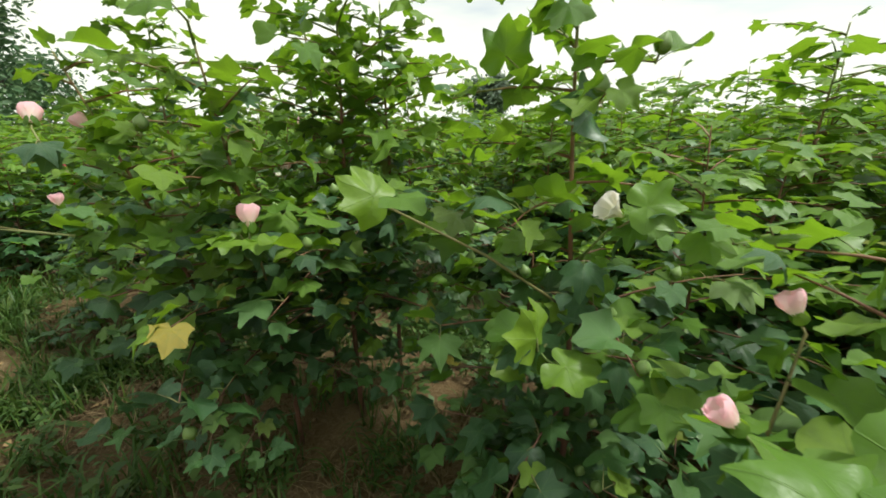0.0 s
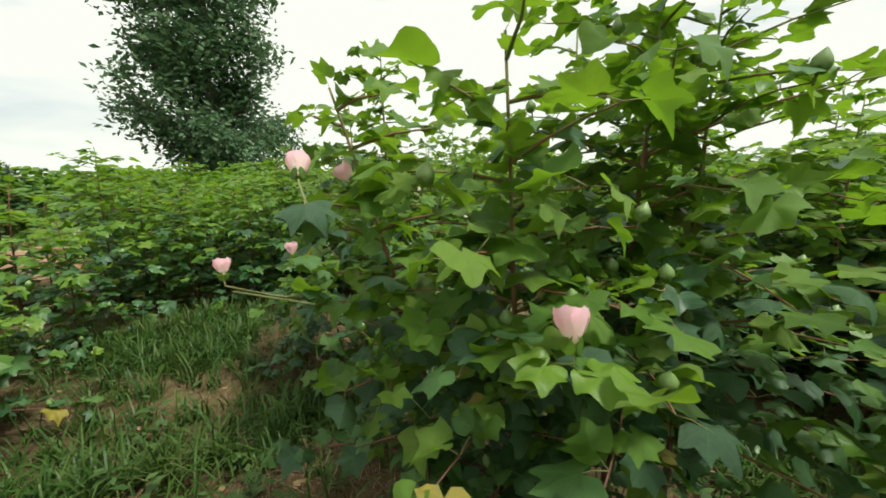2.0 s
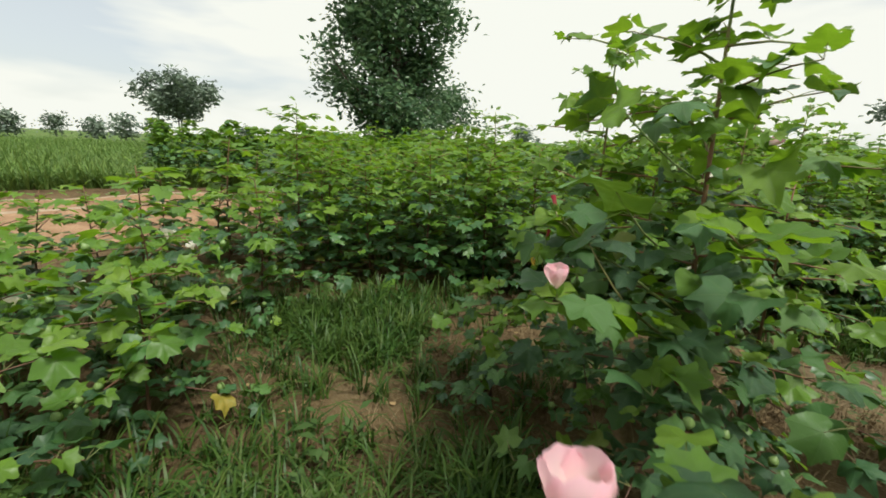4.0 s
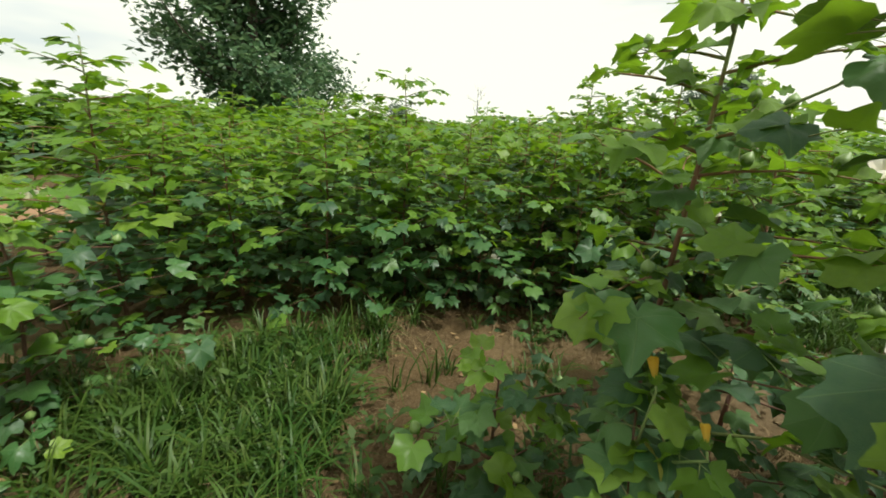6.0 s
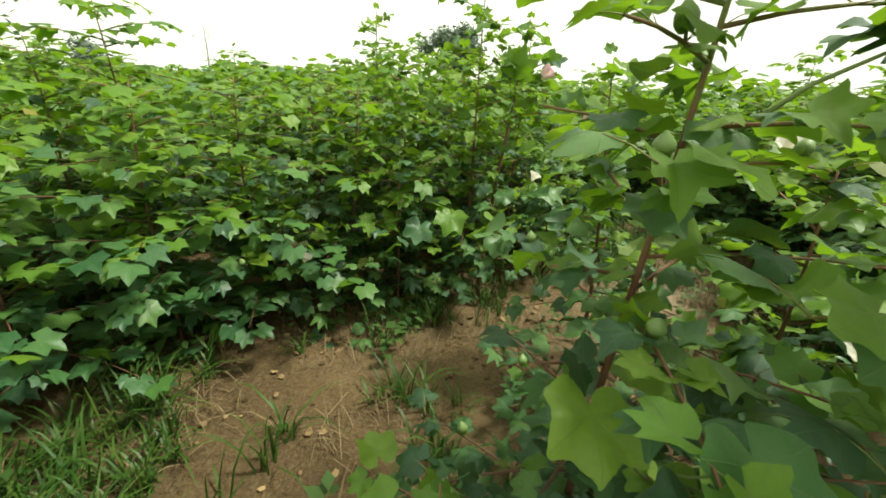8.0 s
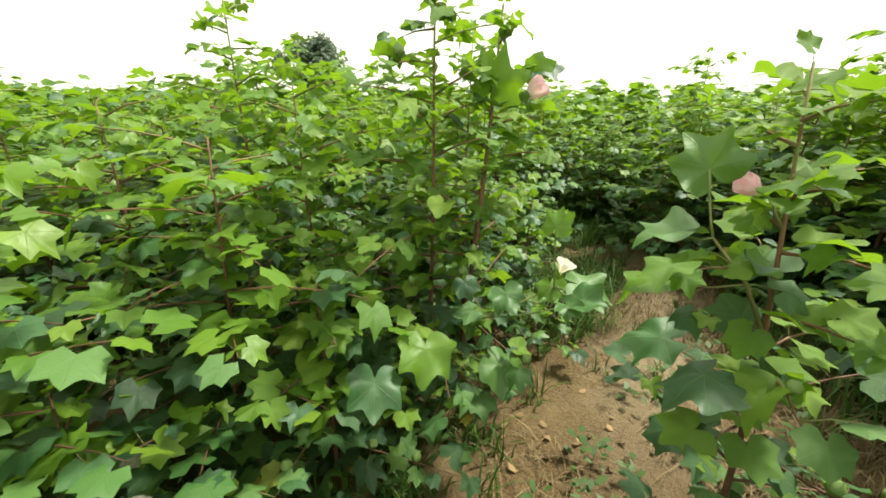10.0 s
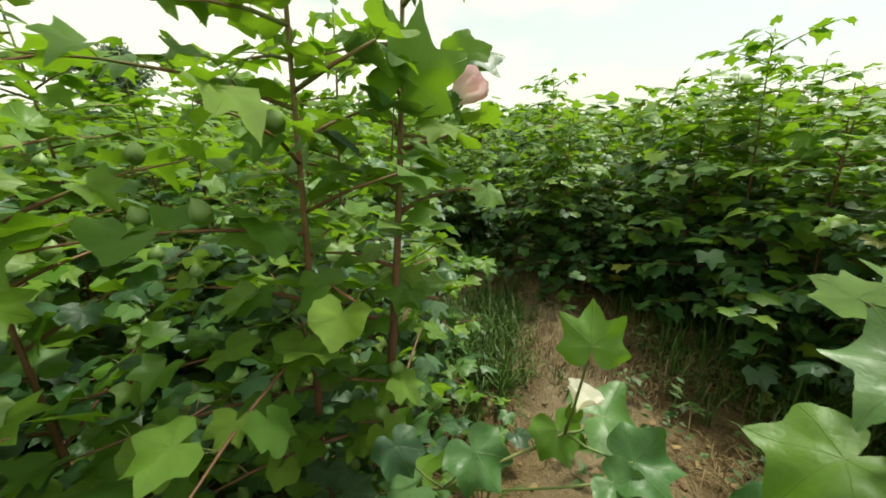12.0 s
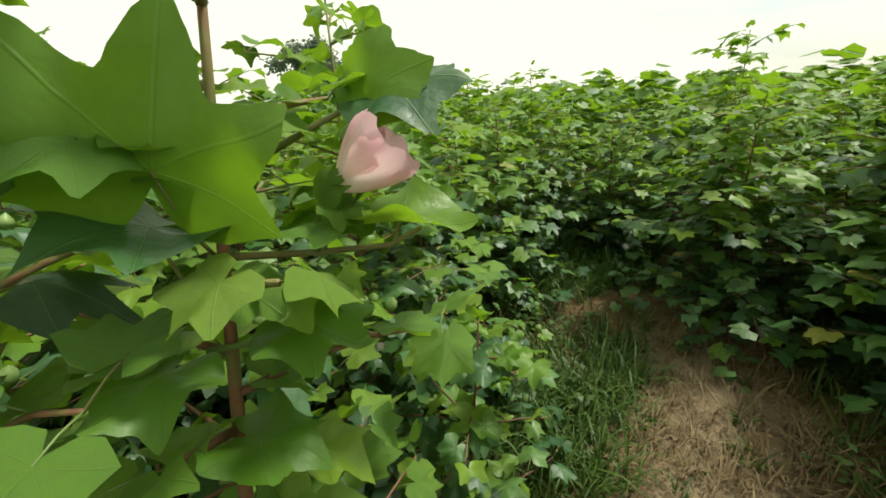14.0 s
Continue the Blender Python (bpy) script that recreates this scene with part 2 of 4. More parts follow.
DEADLEAF = blade_material("fallen_leaf", (0.16, 0.10, 0.05), (0.26, 0.17, 0.08), (0.38, 0.26, 0.12), 0.15, 0.8)

BARK, nt = material("tree_bark")
finish(nt, ramp(nt, noise_of(nt, 14, 6.0), [(0.3, (0.06, 0.045, 0.035)), (0.7, (0.16, 0.125, 0.095))]), rough=0.9,
       bump=noise_of(nt, 30, 6.0), bump_strength=0.7, distance=0.02)
BANK, nt = material("reddish_bank_soil")
finish(nt, ramp(nt, world_noise(nt, 4, 6.0, 0.65), [(0.3, (0.20, 0.115, 0.062)), (0.7, (0.36, 0.235, 0.14))]), rough=0.95,
       bump=world_noise(nt, 14, 6.0), bump_strength=0.8, distance=0.05, specular=0.12)
PALE, nt = material("pale_dusty_crust")
finish(nt, ramp(nt, world_noise(nt, 6, 5.0), [(0.3, (0.26, 0.19, 0.12)), (0.7, (0.40, 0.31, 0.21))]), rough=0.9,
       bump=world_noise(nt, 30), bump_strength=0.5, distance=0.02)


# ---- mesh helpers ----
def mesh_of(name, verts, faces, mats, mat_index=None, uvs=None, smooth=True):
    me = bpy.data.meshes.new(name)
    me.from_pydata([tuple(v) for v in verts], [], faces)
    for m in mats:
        me.materials.append(m)
    if mat_index is not None:
        me.polygons.foreach_set("material_index", mat_index)
    if smooth:
        me.polygons.foreach_set("use_smooth", [True] * len(faces))
    if uvs is not None:
        layer = me.uv_layers.new(name="blade")
        loops = np.empty(len(me.loops), dtype=np.int32)
        me.loops.foreach_get("vertex_index", loops)
        layer.data.foreach_set("uv", np.asarray(uvs, dtype=np.float32)[loops].ravel())
    me.update()
    return me


def part(name, me, parent, label="", m=None):
    ob = new(name, me)
    ob.parent = parent
    if m is not None:
        ob.matrix_local = m
    return tagged(ob, label) if label else ob


def thing(name, label, category, group="", m=None):
    ob = new(name)
    ob.empty_display_size = 0.1
    if m is not None:
        ob.matrix_world = m
    return tagged(ob, label, category, group)


class Build:
    """Gathers verts, faces, material numbers and uvs of one mesh."""

    def __init__(self):
        self.v, self.f, self.k, self.uv = [], [], [], []

    def add(self, verts, faces, k=0, uvs=None, m=None):
        base = len(self.v)
        self.v += [m @ Vector(p) for p in verts] if m is not None else [Vector(p) for p in verts]
        self.f += [tuple(i + base for i in f) for f in faces]
        self.k += [k] * len(faces)
        self.uv += list(uvs) if uvs is not None else [(0.5, 0.5)] * len(verts)

    def mesh(self, name, mats):
        return mesh_of(name, self.v, self.f, mats, self.k, self.uv)


def tube(points, radii, sides=6):
    """Verts and faces of a round, tapering rod along a line of points."""
    pts = [Vector(p) for p in points]
    verts, faces = [], []
    side = Vector((1, 0, 0))
    for i, p in enumerate(pts):
        way = (pts[min(i + 1, len(pts) - 1)] - pts[max(i - 1, 0)]).normalized()
        side = (side - way * side.dot(way))
        side = side.normalized() if side.length > 1e-4 else way.orthogonal().normalized()
        other = way.cross(side)
        for s in range(sides):
            a = 2 * math.pi * s / sides
            verts.append(p + (side * math.cos(a) + other * math.sin(a)) * radii[i])
    for i in range(len(pts) - 1):
        for s in range(sides):
            a, b = i * sides + s, i * sides + (s + 1) % sides
            faces.append((a, b, b + sides, a + sides))
    faces.append(tuple(range(sides))[::-1])
    faces.append(tuple((len(pts) - 1) * sides + s for s in range(sides)))
    return verts, faces


# ---- cotton leaf: outline in degrees from the tip and radius ----
SHALLOW = [(0, 0.98), (5, 0.91), (13, 0.83), (25, 0.76), (35, 0.80), (44, 0.92), (49, 0.90), (62, 0.79), (77, 0.71),
           (89, 0.74), (101, 0.79), (116, 0.71), (138, 0.66), (160, 0.50), (180, 0.12)]
DEEP = [(0, 1.05), (5, 0.93), (13, 0.76), (26, 0.56), (36, 0.70), (43, 0.96), (48, 0.94), (62, 0.68), (77, 0.56),
        (90, 0.64), (101, 0.77), (116, 0.65), (138, 0.57), (160, 0.43), (180, 0.11)]
FEW = [(0, 1.04), (13, 0.82), (26, 0.70), (46, 0.96), (77, 0.66), (101, 0.77), (145, 0.62), (180, 0.10)]


def lobed(depth):
    return [(a0 + (a1 - a0) * depth, r0 + (r1 - r0) * depth) for (a0, r0), (a1, r1) in zip(SHALLOW, DEEP)]


def rounded(outline, cuts=3):
    """The same outline with soft curves between its corners."""
    pts = [(-outline[1][0], outline[1][1])] + list(outline) + [(360 - outline[-2][0], outline[-2][1])]
    out = []
    for i in range(1, len(pts) - 2):
        for k in range(cuts):
            t = k / cuts
            out.append(tuple(0.5 * (2 * b + (c - a) * t + (2 * a - 5 * b + 4 * c - d) * t * t + (3 * b - a - 3 * c + d) * t ** 3)
                             for a, b, c, d in zip(*pts[i - 1:i + 3])))
    return out + [outline[-1]]


def blade(rng, outline, rings, lobes=1.0, droop=0.25, fold=0.15, wave=0.05):
    """A palmate blade of about unit length, its petiole at the origin and its tip along +y."""
    ring = [(math.radians(a), r) for a, r in outline] + [(-math.radians(a), r) for a, r in outline[-2:0:-1]]
    ph, ph2 = rng.uniform(0, 6.3), rng.uniform(0, 6.3)
    skew, curl = rng.uniform(-0.2, 0.2), rng.uniform(-0.8, 0.8)

    def raise_(x, y):
        r2 = x * x + y * y
        r = math.sqrt(r2)
        th = math.atan2(x, y)
        return (-droop * (max(y, -0.2) ** 2) * 1.1 - fold * abs(x) ** 1.4 + wave * math.sin(th * 5 + ph) * r2
                + wave * 0.8 * math.sin(4 * x + 3 * y + ph2) * r + skew * x * r
                + wave * 0.45 * math.sin(9 * x - 7 * y + ph2 * 2) * r2 + curl * max(0, r - 0.5) ** 2 * math.sin(th * 2 + ph2))

    verts, uvs, faces = [(0, 0, 0)], [(0.5, 0.5)], []
    n = len(ring)
    for level in rings:
        for th, r in ring:
            smooth_r = 0.45 + (r - 0.45) * (0.4 + 0.6 * level)
            rr = level * smooth_r * (1 + (rng.uniform(-0.04, 0.04) * (0.4 if len(outline) > 20 else 1) if level > 0.9 else 0))
            x, y = rr * math.sin(th), rr * math.cos(th)
            verts.append((x, y, raise_(x, y)))
            uvs.append((0.5 + x / 2, 0.5 + y / 2))
    for i in range(n):
        faces.append((0, 1 + i, 1 + (i + 1) % n))
    for l in range(len(rings) - 1):
        for i in range(n):
            a, b = 1 + l * n + i, 1 + l * n + (i + 1) % n
            faces.append((a, a + n, b + n, b))
    return verts, faces[:n], uvs, faces[n:]


def leaf_mesh(rng, name, mat, outline=None, rings=(0.35, 0.7, 1.0), petiole=0.9, **kw):
    """A leaf on its petiole: the origin is where the petiole leaves the stem, and the petiole runs along +y."""
    b = Build()
    outline = outline or lobed(rng.uniform(0.0, 1.0))
    verts, inner, uvs, outer = blade(rng, outline, rings, **kw)
    tip = Vector((0, petiole, petiole * 0.28))
    pts = [(0, 0, 0), (0, petiole * 0.5, petiole * 0.20), tuple(tip)]
    tv, tf = tube(pts, [0.022, 0.017, 0.015], 4 if len(outline) > 8 else 3)
    b.add(tv, tf, 1)
    b.add(verts, inner + outer, 0, uvs, m=Matrix.Translation(tip) @ pose(0, 0, 0, rng.uniform(-26, 8), rng.uniform(-18, 18), rng.uniform(-25, 25)))
    return b.mesh(name, [mat, PETIOLE])


rng = random.Random(5)
LEAVES = [leaf_mesh(rng, "leaf", LEAF, droop=rng.uniform(0.12, 0.6), fold=rng.uniform(-0.45, 0.6), wave=rng.uniform(0.08, 0.18), petiole=rng.uniform(0.7, 1.1)) for _ in range(18)]
YOUNGS = [leaf_mesh(rng, "leaf", YOUNG, droop=rng.uniform(0.0, 0.45), fold=rng.uniform(-0.5, 0.4), wave=rng.uniform(0.07, 0.15), petiole=rng.uniform(0.6, 0.9)) for _ in range(9)]


def light_leaf(rng):
    verts, inner, uvs, outer = blade(rng, FEW, (1.0,), droop=rng.uniform(0.1, 0.45), fold=rng.uniform(-0.1, 0.35), wave=0.05)
    return verts, inner, uvs


LIGHT = [light_leaf(rng) for _ in range(6)]


def petal_mesh(name, mat, flare, bend=1.1, ruffle=0.03, lip=0.0):
    """One petal of a funnel: it wraps a third of the way round the axis and laps over the next."""
    b = Build()
    verts, uvs, faces = [], [], []
    rows, cols = 9, 11
    for i in range(rows):
        t = i / (rows - 1)
        for j in range(cols):
            s = 2 * j / (cols - 1) - 1
            a = s * (0.55 + 0.50 * min(1, t * 1.6))
            r = 0.075 + flare * (t ** bend - lip * t ** 5) + 0.035 * s * t + ruffle * math.sin(7 * a + 5 * t) * t ** 3
            z = t * (1.0 - (0.16 + 0.3 * lip) * s * s * t) + ruffle * 0.8 * math.sin(9 * a + 1) * t ** 2
            verts.append((r * math.sin(a), r * math.cos(a), z))
            uvs.append((j / (cols - 1), t))
    for i in range(rows - 1):
        for j in range(cols - 1):
            a = i * cols + j
            faces.append((a, a + 1, a + cols + 1, a + cols))
    b.add(verts, faces, 0, uvs)
    return b.mesh(name, [mat])


PETALS = {"pink": petal_mesh("petal", PINK, 0.52, 0.72, 0.035, 0.26), "cream": petal_mesh("petal", CREAM, 0.56, 1.5, 0.04),
          "rose": petal_mesh("petal", ROSE, 0.10, 0.6, 0.02), "yellow": petal_mesh("petal", YELLOW, 0.15, 0.6, 0.03)}


def bract_mesh():
    """A toothed, heart-shaped bract that cups the flower or the boll."""
    b = Build()
    outline = [(-0.18, 0.0), (-0.48, 0.22), (-0.50, 0.5), (-0.40, 0.62), (-0.36, 0.95), (-0.22, 0.72), (-0.14, 1.12), (0.0, 0.80),
               (0.14, 1.12), (0.22, 0.72), (0.36, 0.95), (0.40, 0.62), (0.50, 0.5), (0.48, 0.22), (0.18, 0.0)]
    curve = lambda x, y: (x, 0.30 + 0.32 * math.sin(min(y, 1) * 2.4) - 0.55 * x * x, y)
    verts = [curve(0, 0.42)] + [curve(x, y) for x, y in outline]
    faces = [(0, i, i + 1) for i in range(1, len(outline))] + [(0, len(outline), 1)]
    b.add(verts, faces, 0, [(0.5 + v[0] * 0.3, 0.5 + v[2] * 0.3) for v in verts])
    return b.mesh("bract", [YOUNG])


BRACT = bract_mesh()


def boll_mesh():
    b = Build()
    verts, faces = [], []
    rows, cols = 7, 10
    for i in range(rows):
        t = i / (rows - 1)
        r = math.sin(math.pi * (0.04 + 0.96 * t) ** 0.85) * 0.5
        for j in range(cols):
            a = 2 * math.pi * j / cols
            rr = max(r, 0.015) * (1 + 0.05 * math.cos(4 * a))
            verts.append((rr * math.cos(a), rr * math.sin(a), t * 1.25))
    for i in range(rows - 1):
        for j in range(cols):
            a, c = i * cols + j, i * cols + (j + 1) % cols
            faces.append((a, c, c + cols, a + cols))
    b.add(verts, faces)
    b.add(*tube([(0, 0, -0.6), (0, 0, 0.05)], [0.07, 0.09], 5), 1)
    return b.mesh("boll_body", [BOLL, PETIOLE])


BOLLBODY = boll_mesh()


def flower(parent, m, tint="cream", size=0.062, opening=1.0):
    """A five-petalled cup in toothed green bracts, under its plant."""
    holder = new("flower")
    holder.empty_display_size = 0.03
    holder.parent, holder.matrix_local = parent, m @ Matrix.Scale(size, 4)
    words = {"pink": "pale pink cup-shaped cotton flower", "cream": "creamy white open cotton flower", "rose": "withered deep red cotton flower",
             "yellow": "withered orange-yellow cotton flower"}
    tagged(holder, words[tint])
    for i in range(5):
        part("petal", PETALS[tint], holder, m=pose(0, 0, 0.12, -6 + opening * 6, 0, 72 * i + 9))
    for i in range(3):
        part("bract", BRACT, holder, m=pose(0, 0, -0.20, 8, 0, 120 * i) @ Matrix.Scale(0.54, 4))
    return holder


def boll(parent, m, size=0.034):
    holder = new("boll")
    holder.empty_display_size = 0.02
    holder.parent, holder.matrix_local = parent, m @ Matrix.Scale(size, 4)
    tagged(holder, "round green unopened cotton boll")
    part("boll_body", BOLLBODY, holder)
    for i in range(3):
        part("bract", BRACT, holder, m=pose(0, 0, -0.1, 12, 0, 120 * i + 30) @ Matrix.Scale(0.85, 4))
    return holder


# ---- the cotton plant ----
def frame_to(pos, way, up, size):
    """A matrix whose +y runs along way and whose +z is as near up as can be."""
    y = Vector(way).normalized()
    x = y.cross(Vector(up))
    x = x.normalized() if x.length > 1e-4 else Vector((1, 0, 0))
    z = x.cross(y)
    m = Matrix((x, y, z)).transposed().to_4x4()
    return Matrix.Translation(pos) @ m @ Matrix.Scale(size, 4)


def grow(rng, height, spread, leaf_size=0.085, lean=(0, 0), bare=0.10, density=1.0, top=0.24):
    """Where everything on a plant sits: stems as lines, leaves, flowers and bolls as poses."""
    rods, leaves, heads = [], [], []
    lx, ly = lean
    wob = [rng.uniform(-0.02, 0.02) for _ in range(4)]

    def axis(t):
        return Vector((lx * t ** 1.4 + wob[0] * math.sin(5 * t), ly * t ** 1.4 + wob[1] * math.sin(6 * t + 1), height * t))

    n_main = 9
    rods.append(("stem", [axis(i / n_main) for i in range(n_main + 1)], [0.0098 * (1 - 0.78 * i / n_main) * (0.7 + 0.3 * height) for i in range(n_main + 1)]))
    nodes = max(8, int(height / 0.072 * density))
    turn = rng.uniform(0, 6.28)
    for k in range(nodes):
        t = bare + (0.985 - bare) * (k + rng.uniform(0, 0.6)) / nodes
        turn += 2.39996 + rng.uniform(-0.3, 0.3)
        p = axis(t)
        shape = (0.80 + 0.6 * t) if t < 0.35 else max(top * (1.25 - t) / 0.5, 1.02 - 1.05 * (t - 0.35))
        reach = spread * shape * rng.uniform(0.7, 1.15)
        out = Vector((math.cos(turn), math.sin(turn), 0))
        rise = rng.uniform(0.1, 0.6) if t > 0.35 else rng.uniform(-0.15, 0.35)
        # the main-stem leaf
        leaves.append((p, out * 1 + Vector((0, 0, rng.uniform(-0.05, 0.5))), leaf_size * rng.uniform(0.8, 1.25) * (0.55 if t > 0.93 else 0.85 if t > 0.8 else 1.0), t))
        if reach < 0.09:
            continue
        bend = Vector((-out.y, out.x, 0)) * rng.uniform(-0.2, 0.2)
        steps = max(2, int(reach / 0.072))
        pts = [p]
        for s in range(1, steps + 1):
            q = s / steps
            pts.append(p + out * reach * q + bend * reach * q * q + Vector((0, 0, rise * reach * q - 0.22 * reach * q * q)))
        rods.append(("branch", pts, [0.0044 * (1 - 0.65 * i / steps) for i in range(steps + 1)]))
        for s in range(1, steps + 1):
            zig = (1 if s % 2 else -1) * rng.uniform(0.5, 1.3)
            way = Vector((out.x * math.cos(zig) - out.y * math.sin(zig), out.x * math.sin(zig) + out.y * math.cos(zig), rng.uniform(-0.40, 0.35)))
            leaves.append((pts[s], way, leaf_size * rng.uniform(0.6, 1.15) * (0.78 if t > 0.75 else 1.0), t))
            if rng.random() < 0.8 * density:
                zig2 = zig + rng.uniform(1.5, 4.0)
                way2 = Vector((math.cos(zig2), math.sin(zig2), rng.uniform(-0.3, 0.5)))
                leaves.append((pts[s], way2, leaf_size * rng.uniform(0.5, 1.0), t))
            if rng.random() < 0.16:
                heads.append((pts[s], out, rng.random(), t))
    leaves.append((axis(1.0), Vector((rng.uniform(-1, 1), rng.uniform(-1, 1), 1.2)), leaf_size * 0.5, 1.0))
    return rods, leaves, heads


def head_pose(p, out, rng):
    way = Vector((out.x * 0.35, out.y * 0.35, 1)).normalized()
    return Matrix.Translation(Vector(p) + way * 0.014) @ way.to_track_quat("Z", "Y").to_matrix().to_4x4() @ pose(0, 0, 0, 0, 0, rng.uniform(0, 360))


# The strip of ground that is walked on, at breast height: no leaf hangs into it.
AISLE = [(0.6, -0.4), (0.49, 0.0), (0.27, 0.14), (-0.03, 0.25), (-0.08, 0.25), (-0.6, 0.62), (-1.08, 1.05), (-1.27, 1.16), (-1.68, 1.44), (-1.88, 1.67), (-1.98, 2.2), (-2.02, 2.9),
         (-2.01, 3.2), (-1.92, 3.58), (-1.79, 3.66), (-1.58, 3.80), (-1.47, 3.81), (-1.23, 3.87), (-1.167, 3.885)]


def clear_of_aisle(p, gap):
    if p.z < 0.74:
        return True
    q = Vector((p.x, p.y))
    for a, b in zip(AISLE, AISLE[1:]):
        a, b = Vector(a), Vector(b)
        ab = b - a
        t = max(0, min(1, (q - a).dot(ab) / ab.length_squared))
        if (q - a - ab * t).length < gap:
            return False
    return True


def shape_uvs(me):
    """The uv of every vertex of a leaf mesh."""
    uvs = [(0.5, 0.5)] * len(me.vertices)
    for loop, at in zip(me.loops, me.uv_layers["blade"].data):
        uvs[loop.vertex_index] = tuple(at.uv)
    return uvs


def broad_leaf(plant, centre, tip, normal, node_at, depth, mat, rng):
    """One finely modelled leaf at a given place, on a petiole from node_at."""
    base = plant.matrix_world.translation
    c, t, n = (Vector(p) - base for p in (centre, tip, node_at))
    b = Build()
    verts, inner, uvs, outer = blade(rng, rounded(lobed(depth * 0.6)), (0.12, 0.25, 0.4, 0.55, 0.7, 0.85, 1.0), droop=rng.uniform(0.1, 0.35), fold=rng.uniform(-0.4, 0.4), wave=0.14)
    m = frame_to(c, t - c, normal, (t - c).length * 0.95)
    b.add(verts, inner + outer, 0, uvs, m)
    v, f = tube([n, n.lerp(c, 0.35) + Vector((0, 0, -0.010)), n.lerp(c, 0.7) + Vector((0, 0, -0.008)), c - (m.to_3x3() @ Vector((0, 0, 0.01)))], [0.0028, 0.0023, 0.0021, 0.0020], 6)
    b.add(v, f, 1)
    return part("leaf", b.mesh("leaf", [mat, PETIOLE]), plant)


def near_plant(seed, x, y, height, spread, label, lean=(0, 0), size=0.088, tints=("cream",), keep=0.27, density=1.0, extra_flowers=(), extra_leaves=(), extra_branches=(), flowers=2, bare=0.09, top=0.24, joined=False, stout=1.0, fresh=0.0):
    """A plant close by: every branch and every leaf is a part of its own, or (joined) a crown in one piece."""
    rng = random.Random(seed)
    base = Matrix.Translation((x, y, 0))
    plant = thing("cotton_plant", label, "cotton plant", "cotton plants", base)
    rods, leaves, heads = grow(rng, height, spread, size * 0.75, lean, bare, density * 1.16, top)
    cut, crown = set(), Build()
    for name, pts, radii in rods:
        if name == "branch":
            clear = [clear_of_aisle(p + base.translation, keep + 0.05) for p in pts]
            last = clear.index(False) if False in clear else len(pts)
            cut |= {tuple(p) for p in pts[last:]}
            pts, radii = pts[:last], radii[:last]
            if last < 2:
                continue
        radii = [r * stout for r in radii]
        v, f = tube([p - Vector((0, 0, 0.04)) if name == "stem" and i == 0 else p for i, p in enumerate(pts)], radii, 7 if name == "stem" else 5)
        part(name, mesh_of(name, v, f, [STEM]), plant)
    for p, way, s, t in leaves:
        tip = p + Vector(way).normalized() * s * 1.5 + base.translation
        if tuple(p) in cut or not (clear_of_aisle(p + base.translation, keep - 0.05) and clear_of_aisle(tip, keep)):
            continue
        # Bright leaves high, dark ones low: leaf age plus canopy shade put into colour.
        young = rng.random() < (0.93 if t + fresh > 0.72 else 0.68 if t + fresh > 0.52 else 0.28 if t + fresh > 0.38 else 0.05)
        up = Vector((rng.uniform(-0.5, 0.5), rng.uniform(-0.5, 0.5), 1))
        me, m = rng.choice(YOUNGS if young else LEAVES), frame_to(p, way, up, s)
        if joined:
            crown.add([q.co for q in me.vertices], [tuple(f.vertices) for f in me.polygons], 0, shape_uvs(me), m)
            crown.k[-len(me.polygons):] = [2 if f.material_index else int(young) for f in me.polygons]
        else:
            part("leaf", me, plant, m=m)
    if joined:
        tagged(part("foliage", crown.mesh("foliage", [LEAF, YOUNG, PETIOLE]), plant), kind="stuff")
    count = 0
    for p, out, chance_, t in heads:
        if tuple(p) in cut or t > 0.86 or not clear_of_aisle(p + base.translation, keep):
            continue
        if count < flowers and t > 0.3 and chance_ < 0.35:
            flower(plant, head_pose(p, out, rng), rng.choice(tints), rng.uniform(0.05, 0.06))
            count += 1
        elif chance_ > 0.3:
            boll(plant, head_pose(p, out, rng), rng.uniform(0.026, 0.036))
    for place, tint, fsize, tilt, az in extra_flowers:
        p = Vector(place) - base.translation
        q = pose(*p, 0, 0, az) @ pose(0, 0, 0, tilt, 0, 0)
        flower(plant, q, tint, fsize)
        nodes = [k for r in rods for k in r[1]] + [Vector(k) - base.translation for r in extra_branches for k in r]
        foot = min((k for k in nodes if k.z < p.z - 0.04), key=lambda k: (k - p).length)
        low = q @ Vector((0, 0, -0.022))
        v, f = tube([foot, foot.lerp(low, 0.55) + Vector((0, 0, -0.006)), low, q @ Vector((0, 0, -0.008))], [0.0032, 0.0027, 0.0025, 0.0024], 5)
        part("branch", mesh_of("branch", v, f, [PETIOLE]), plant)
        for k in range(3):
            way = Vector((rng.uniform(-1, 1), rng.uniform(-1, 1), rng.uniform(-0.5, 0.1)))
            if clear_of_aisle(low + way.normalized() * size * 1.2 + base.translation, 0.3):
                part("leaf", rng.choice(YOUNGS), plant, m=frame_to(low.lerp(foot, 0.08 + 0.06 * k), way, (0, 0, 1), size * rng.uniform(0.4, 0.6)))
        for k in range(1, int((low - foot).length / 0.035)):
            at = foot.lerp(low, k * 0.035 / (low - foot).length)
            way = Vector((rng.uniform(-1, 1), rng.uniform(-1, 1), rng.uniform(-0.5, 0.3)))
            if clear_of_aisle(at + way.normalized() * size * 1.3 + base.translation, 0.25):
                part("leaf", rng.choice(LEAVES + YOUNGS), plant, m=frame_to(at, way, (0, 0, 1), size * rng.uniform(0.5, 0.85)))
